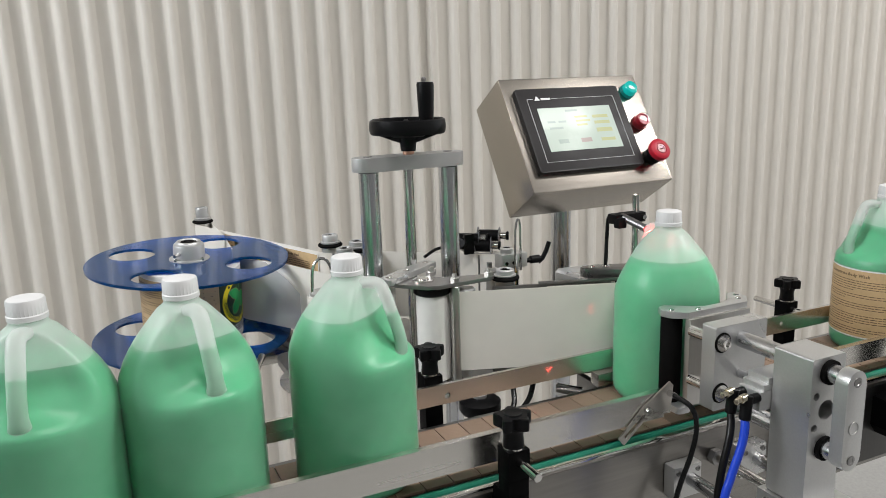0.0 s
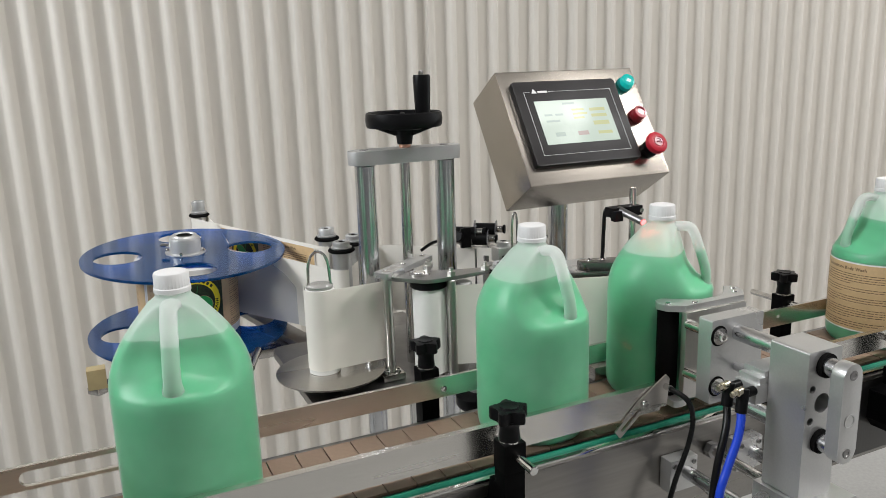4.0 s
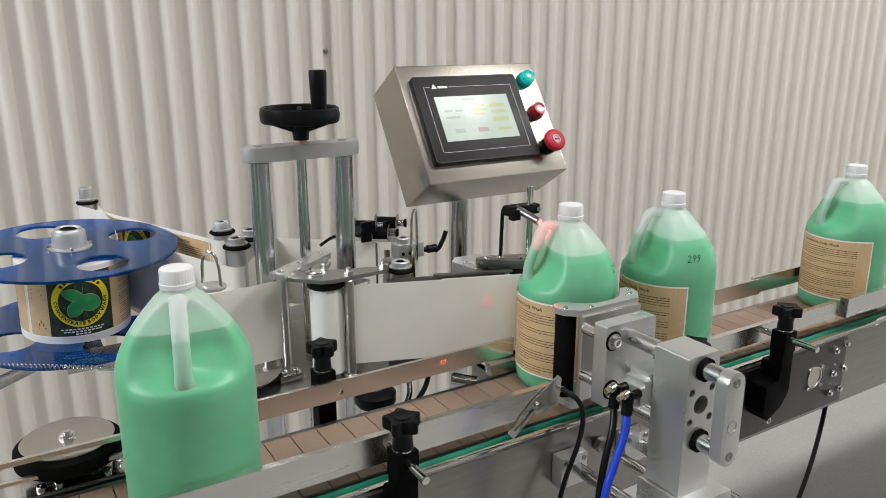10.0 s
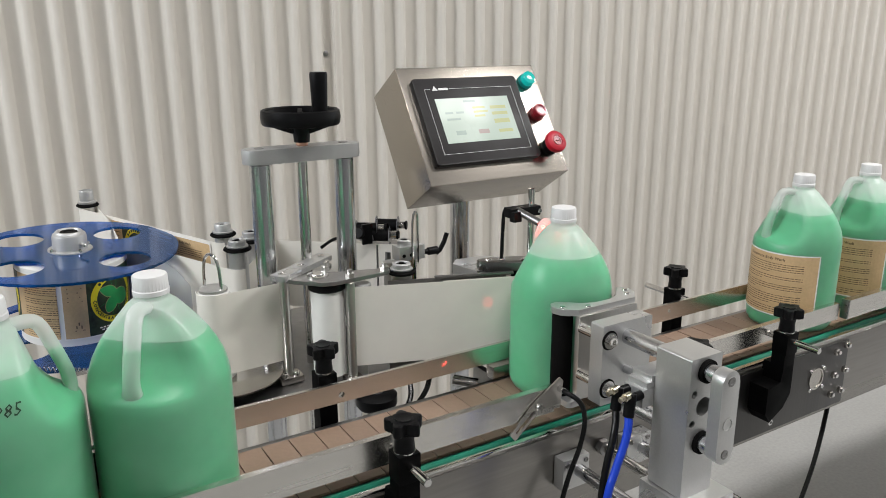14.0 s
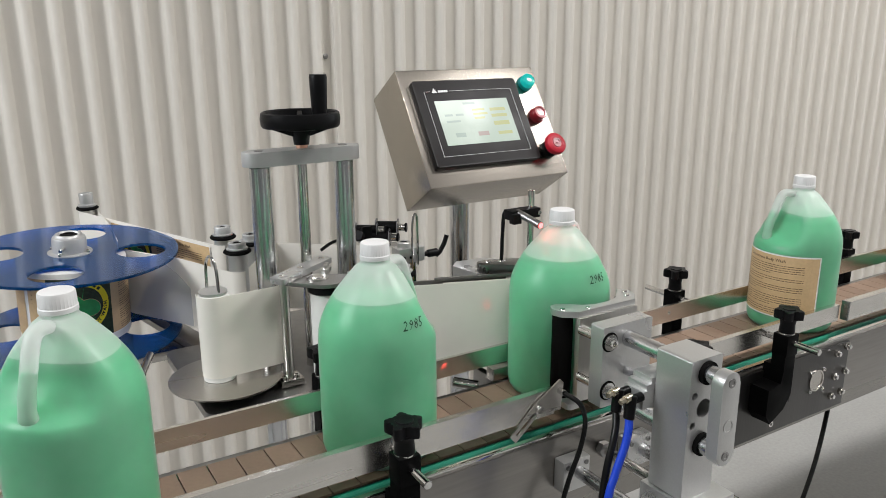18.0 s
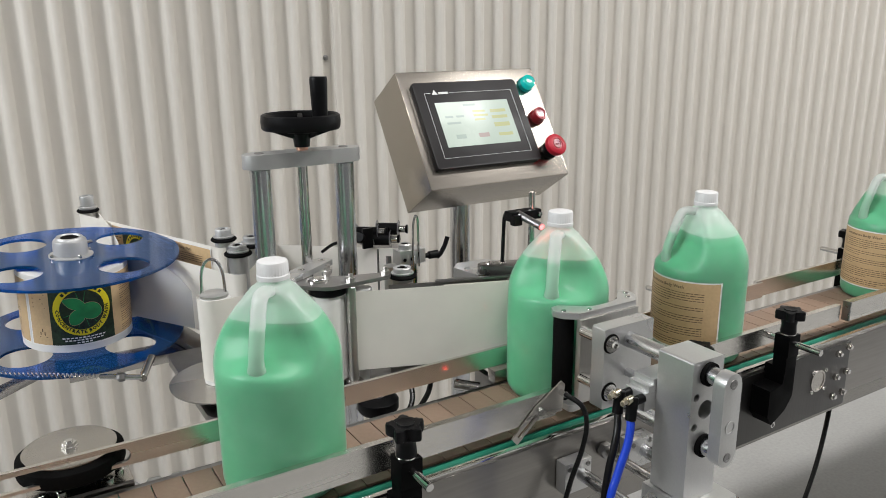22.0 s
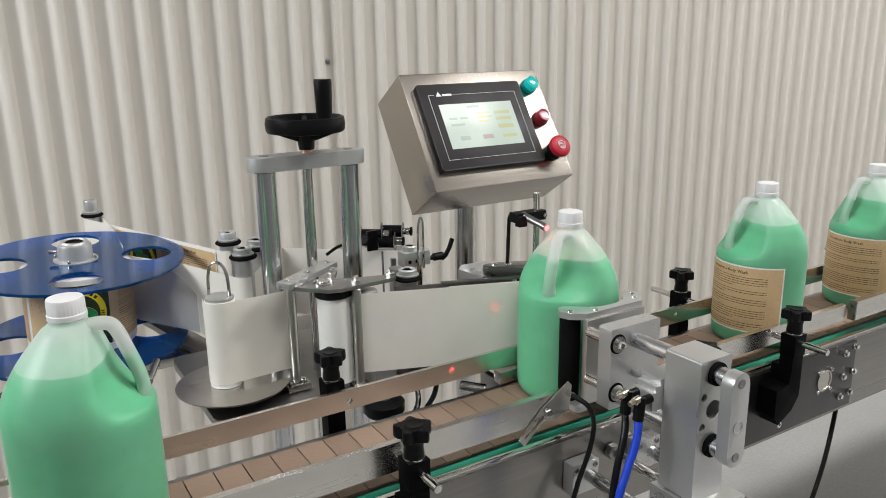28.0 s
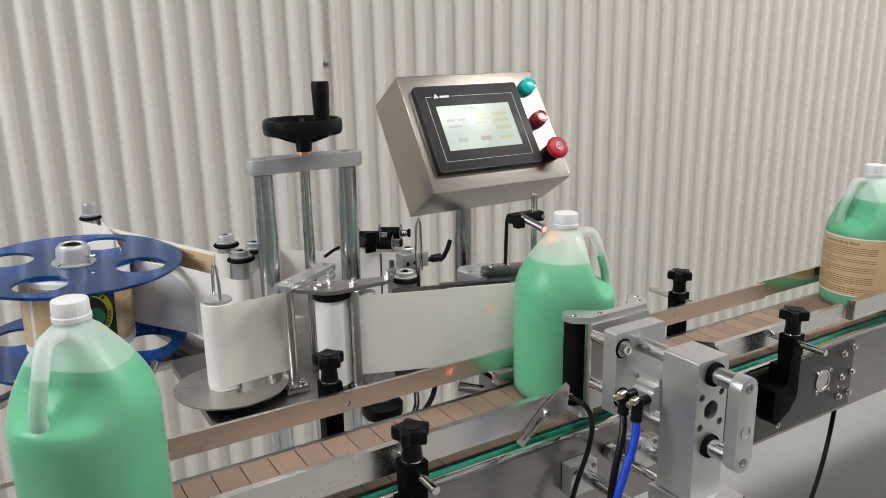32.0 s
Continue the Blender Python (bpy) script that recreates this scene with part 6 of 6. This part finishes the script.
def build_under():
    """Motor box, leads and brackets behind the rail."""
    db = thing("drive_box", "black drive motor with leads below the label head", "motor", at=(-0.09, 0.12, 0.80))
    bm = B()
    add_lathe(bm, [(0, 0), (0.030, 0), (0.034, 0.006), (0.034, 0.02), (0.026, 0.026), (0, 0.027)], 28, pose(-0.085, 0.105, 0.895 - 0.04))
    part("hand_knob", bm, BLACK, db)
    lathe_part("knob_shaft", [(0, 0), (0.012, 0), (0.012, 0.005), (0, 0.005)], (-0.085, 0.105, 0.881), ALU, db)
    for pts in ([(-0.02, 0.11, 0.884), (-0.03, 0.09, 0.862), (-0.055, 0.075, 0.835), (-0.075, 0.06, 0.79), (-0.08, 0.06, 0.6)],
                [(0.02, 0.11, 0.884), (0.0, 0.09, 0.868), (-0.03, 0.075, 0.845), (-0.05, 0.06, 0.80), (-0.05, 0.06, 0.6)]):
        bm = B()
        add_tube(bm, curve_points(pts), 0.0045, 10)
        part("lead", bm, CABLE, db)
    rod_part("shaft_end", (0.052, 0.09, 0.872), (0.085, 0.06, 0.868), 0.010, POLISHED, db)
    box_part("side_bracket", 0.10, 0.112, 0.03, 0.10, 0.85, 0.8855, DARKSTEEL, db)
    settle(db)
    # bar behind the roller
    gb = thing("guard_bar", "short flat steel bars beside the drive roller", "guide bar", at=(0.2, 0.05, 0.90))
    box_part("upper_bar", 0.165, 0.275, 0.0085, 0.0125, 0.949, 0.978, STEEL, gb)
    box_part("lower_bar", 0.075, 0.305, 0.0045, 0.0245, 0.9005, 0.9215, STEEL, gb)
    box_part("riser", 0.262, 0.275, 0.0045, 0.0085, 0.9216, 0.975, STEEL, gb)
    settle(gb)
    # flex from the conveyor down to the floor
    fl = thing("floor_cable", "black cable hanging from the conveyor to the floor", "cable", at=(0.8, -0.1, 0))
    bm = B()
    add_tube(bm, curve_points([(0.812, -0.12, 0.762), (0.80, -0.13, 0.72), (0.745, -0.15, 0.62), (0.68, -0.16, 0.50), (0.63, -0.16, 0.34), (0.60, -0.15, 0.15), (0.58, -0.12, 0.02), (0.52, -0.05, 0.006)]), 0.0045, 10)
    part("flex", bm, CABLE, fl)
    settle(fl)


build_under()


# ---------------------------------------------------------------- what moves
BELT = [(0, 0), (0.8, 0), (1.0, 0.04), (2.45, 0.475), (2.55, 0.49), (5.75, 0.49), (6.0, 0.53), (6.75, 0.72), (6.9, 0.74), (9.9, 0.74), (10.2, 0.79), (12.0, 1.30), (12.1, 1.315),
        (15.1, 1.315), (15.3, 1.335), (17.1, 1.87), (17.2, 1.89), (20.1, 1.89), (20.5, 1.97), (21.2, 2.19), (21.3, 2.20), (24.85, 2.20), (25.1, 2.24), (26.4, 2.62), (26.55, 2.65), (29.35, 2.65), (29.6, 2.69), (32, 3.45)]


def slat_pose(s):
    """Where a chain plate is, s metres along the loop from the infeed end."""
    run, half, zc = END1 - END0, math.pi * DRUM, BELT_Z - DRUM
    s %= LOOP
    if s < run:
        return pose(END0 + s, 0, BELT_Z)
    if s < run + half:
        a = (s - run) / DRUM
        return pose(END1 + DRUM * math.sin(a), 0, zc + DRUM * math.cos(a), 0, math.degrees(a), 0)
    if s < 2 * run + half:
        return pose(END1 - (s - run - half), 0, zc - DRUM, 0, 180, 0)
    a = (s - 2 * run - half) / DRUM
    return pose(END0 - DRUM * math.sin(a), 0, zc - DRUM * math.cos(a), 0, 180 + math.degrees(a), 0)


CLAMP = [(0, 0), (0.9, 0), (1.04, 1), (2.35, 1), (2.52, 0), (5.82, 0), (6.0, 0.9), (6.08, 1), (6.5, 1), (6.75, 0), (9.93, 0), (10.03, 0.6), (10.15, 1), (11.85, 1), (12.08, 0), (15.1, 0), (15.3, 1),
         (17.0, 1), (17.2, 0), (20.1, 0), (20.3, 1), (21.05, 1), (21.25, 0), (24.87, 0), (25.0, 0.75), (25.1, 1), (26.35, 1), (26.53, 0), (29.4, 0), (29.5, 0.7), (29.65, 1), (31.85, 1), (32.0, 0.45)]
CLAMP_IN = 0.031
LABEL_PITCH = 215
FEED = (0, 0.13, 0.26, 0.40, 0.53, 0.64, 0.735, 0.81, 0.87, 0.92, 0.96, 0.985, 1.0)
HOOP = (10, 15, 35, 55, 75, 20, 0, 90)


def key_times(key):
    t0, t1, _ = JUG_SPIN[key]
    times = [t for t, _ in JUG_WAY[key]]
    if key in JUG_DRIFT:
        (ta, _), (tb, _) = JUG_DRIFT[key]
        times += [ta + (tb - ta) * k / 4 for k in range(5)]
    n = max(int((t1 - t0) / 0.15), 1)
    times += [t0 + (t1 - t0) * k / n for k in range(n + 1)]
    times += [t0 - 0.2, t0 - 0.1, t1 + 0.05, t1 + 0.2, t1 + 0.4, t1 + 0.6, t1 + 0.75]
    return sorted({round(min(max(t, 0), 32), 3) for t in times})


def motions():
    for key, ob in jugs.items():
        walk(ob, [(t, pose(*jug_place(key, t), BELT_Z, 0, 0, turned(key, t))) for t in key_times(key)])
    for n, key in enumerate(labels):
        t1 = JUG_SPIN[key][1]
        first = label_time(key, 0)
        times = [0, first] + [first + 0.08 * k for k in range(1, int((t1 - first) / 0.08) + 1)] + [t1, t1 + 0.05, t1 + 0.2, t1 + 0.4, t1 + 0.6, t1 + 0.75] + [t for t, _ in JUG_WAY[key] if t > t1]
        times = sorted({round(min(max(t, 0), 32), 3) for t in times})
        for k, ob in enumerate(labels[key]):
            walk(ob, [(t, strip_pose(key, n, k, t)) for t in times])
    base = carriage.matrix_basis.copy()
    walk(carriage, [(t, Matrix.Translation((0, CLAMP_IN * (1 - c), 0)) @ base) for t, c in CLAMP])
    # the reel gives one label's length at each jug; its roll shows two labels by turns
    base, rows, roll, hoop, turn, own, wind = reel.matrix_basis.copy(), [(0, 0)], [(0, 0)], [(0, HOOP[0])], 0, 0, HOOP[0]
    for k, key in enumerate("abcdefg"):
        t0 = JUG_SPIN[key][1] - 1.47
        back = 70 if k % 2 else 0
        spin = 720 + HOOP[k + 1] - HOOP[k]
        for n in range(13):
            t, p = t0 + 0.85 * n / 12, FEED[n]
            if t > rows[-1][0] + 0.01:
                rows.append((round(t, 3), turn - LABEL_PITCH * p))
                roll.append((round(t, 3), own + back * p))
                hoop.append((round(t, 3), wind + spin * p))
        turn, own, wind = turn - LABEL_PITCH, own + back, wind + spin
    for r in (rows, roll, hoop):
        r.append((32, r[-1][1]))
    walk(reel, [(t, base @ pose(0, 0, 0, 0, 0, a)) for t, a in rows])
    walk(label_roll, [(t, pose(0, 0, 0, 0, 0, a)) for t, a in roll])
    base = drum_hoop.matrix_basis.copy()
    walk(drum_hoop, [(t, base @ pose(0, 0, 0, 0, 0, -a)) for t, a in hoop])
    n = len(slats)
    run, half = END1 - END0, math.pi * DRUM
    corners = [0, run, run + half / 3, run + 2 * half / 3, run + half, 2 * run + half, 2 * run + 4 * half / 3, 2 * run + 5 * half / 3, LOOP]
    for k, ob in enumerate(slats):
        s0 = k * LOOP / n
        rows = []
        for (t0, a), (t1, b) in zip(BELT, BELT[1:]):
            rows.append((t0, s0 + a))
            for lap in (0, LOOP):
                for c in corners:
                    if s0 + a < c + lap < s0 + b:
                        rows.append((round(t0 + (t1 - t0) * (c + lap - s0 - a) / (b - a), 3), c + lap))
        rows.append((BELT[-1][0], s0 + BELT[-1][1]))
        rows.sort()
        walk(ob, [(t, slat_pose(s)) for t, s in rows])


motions()
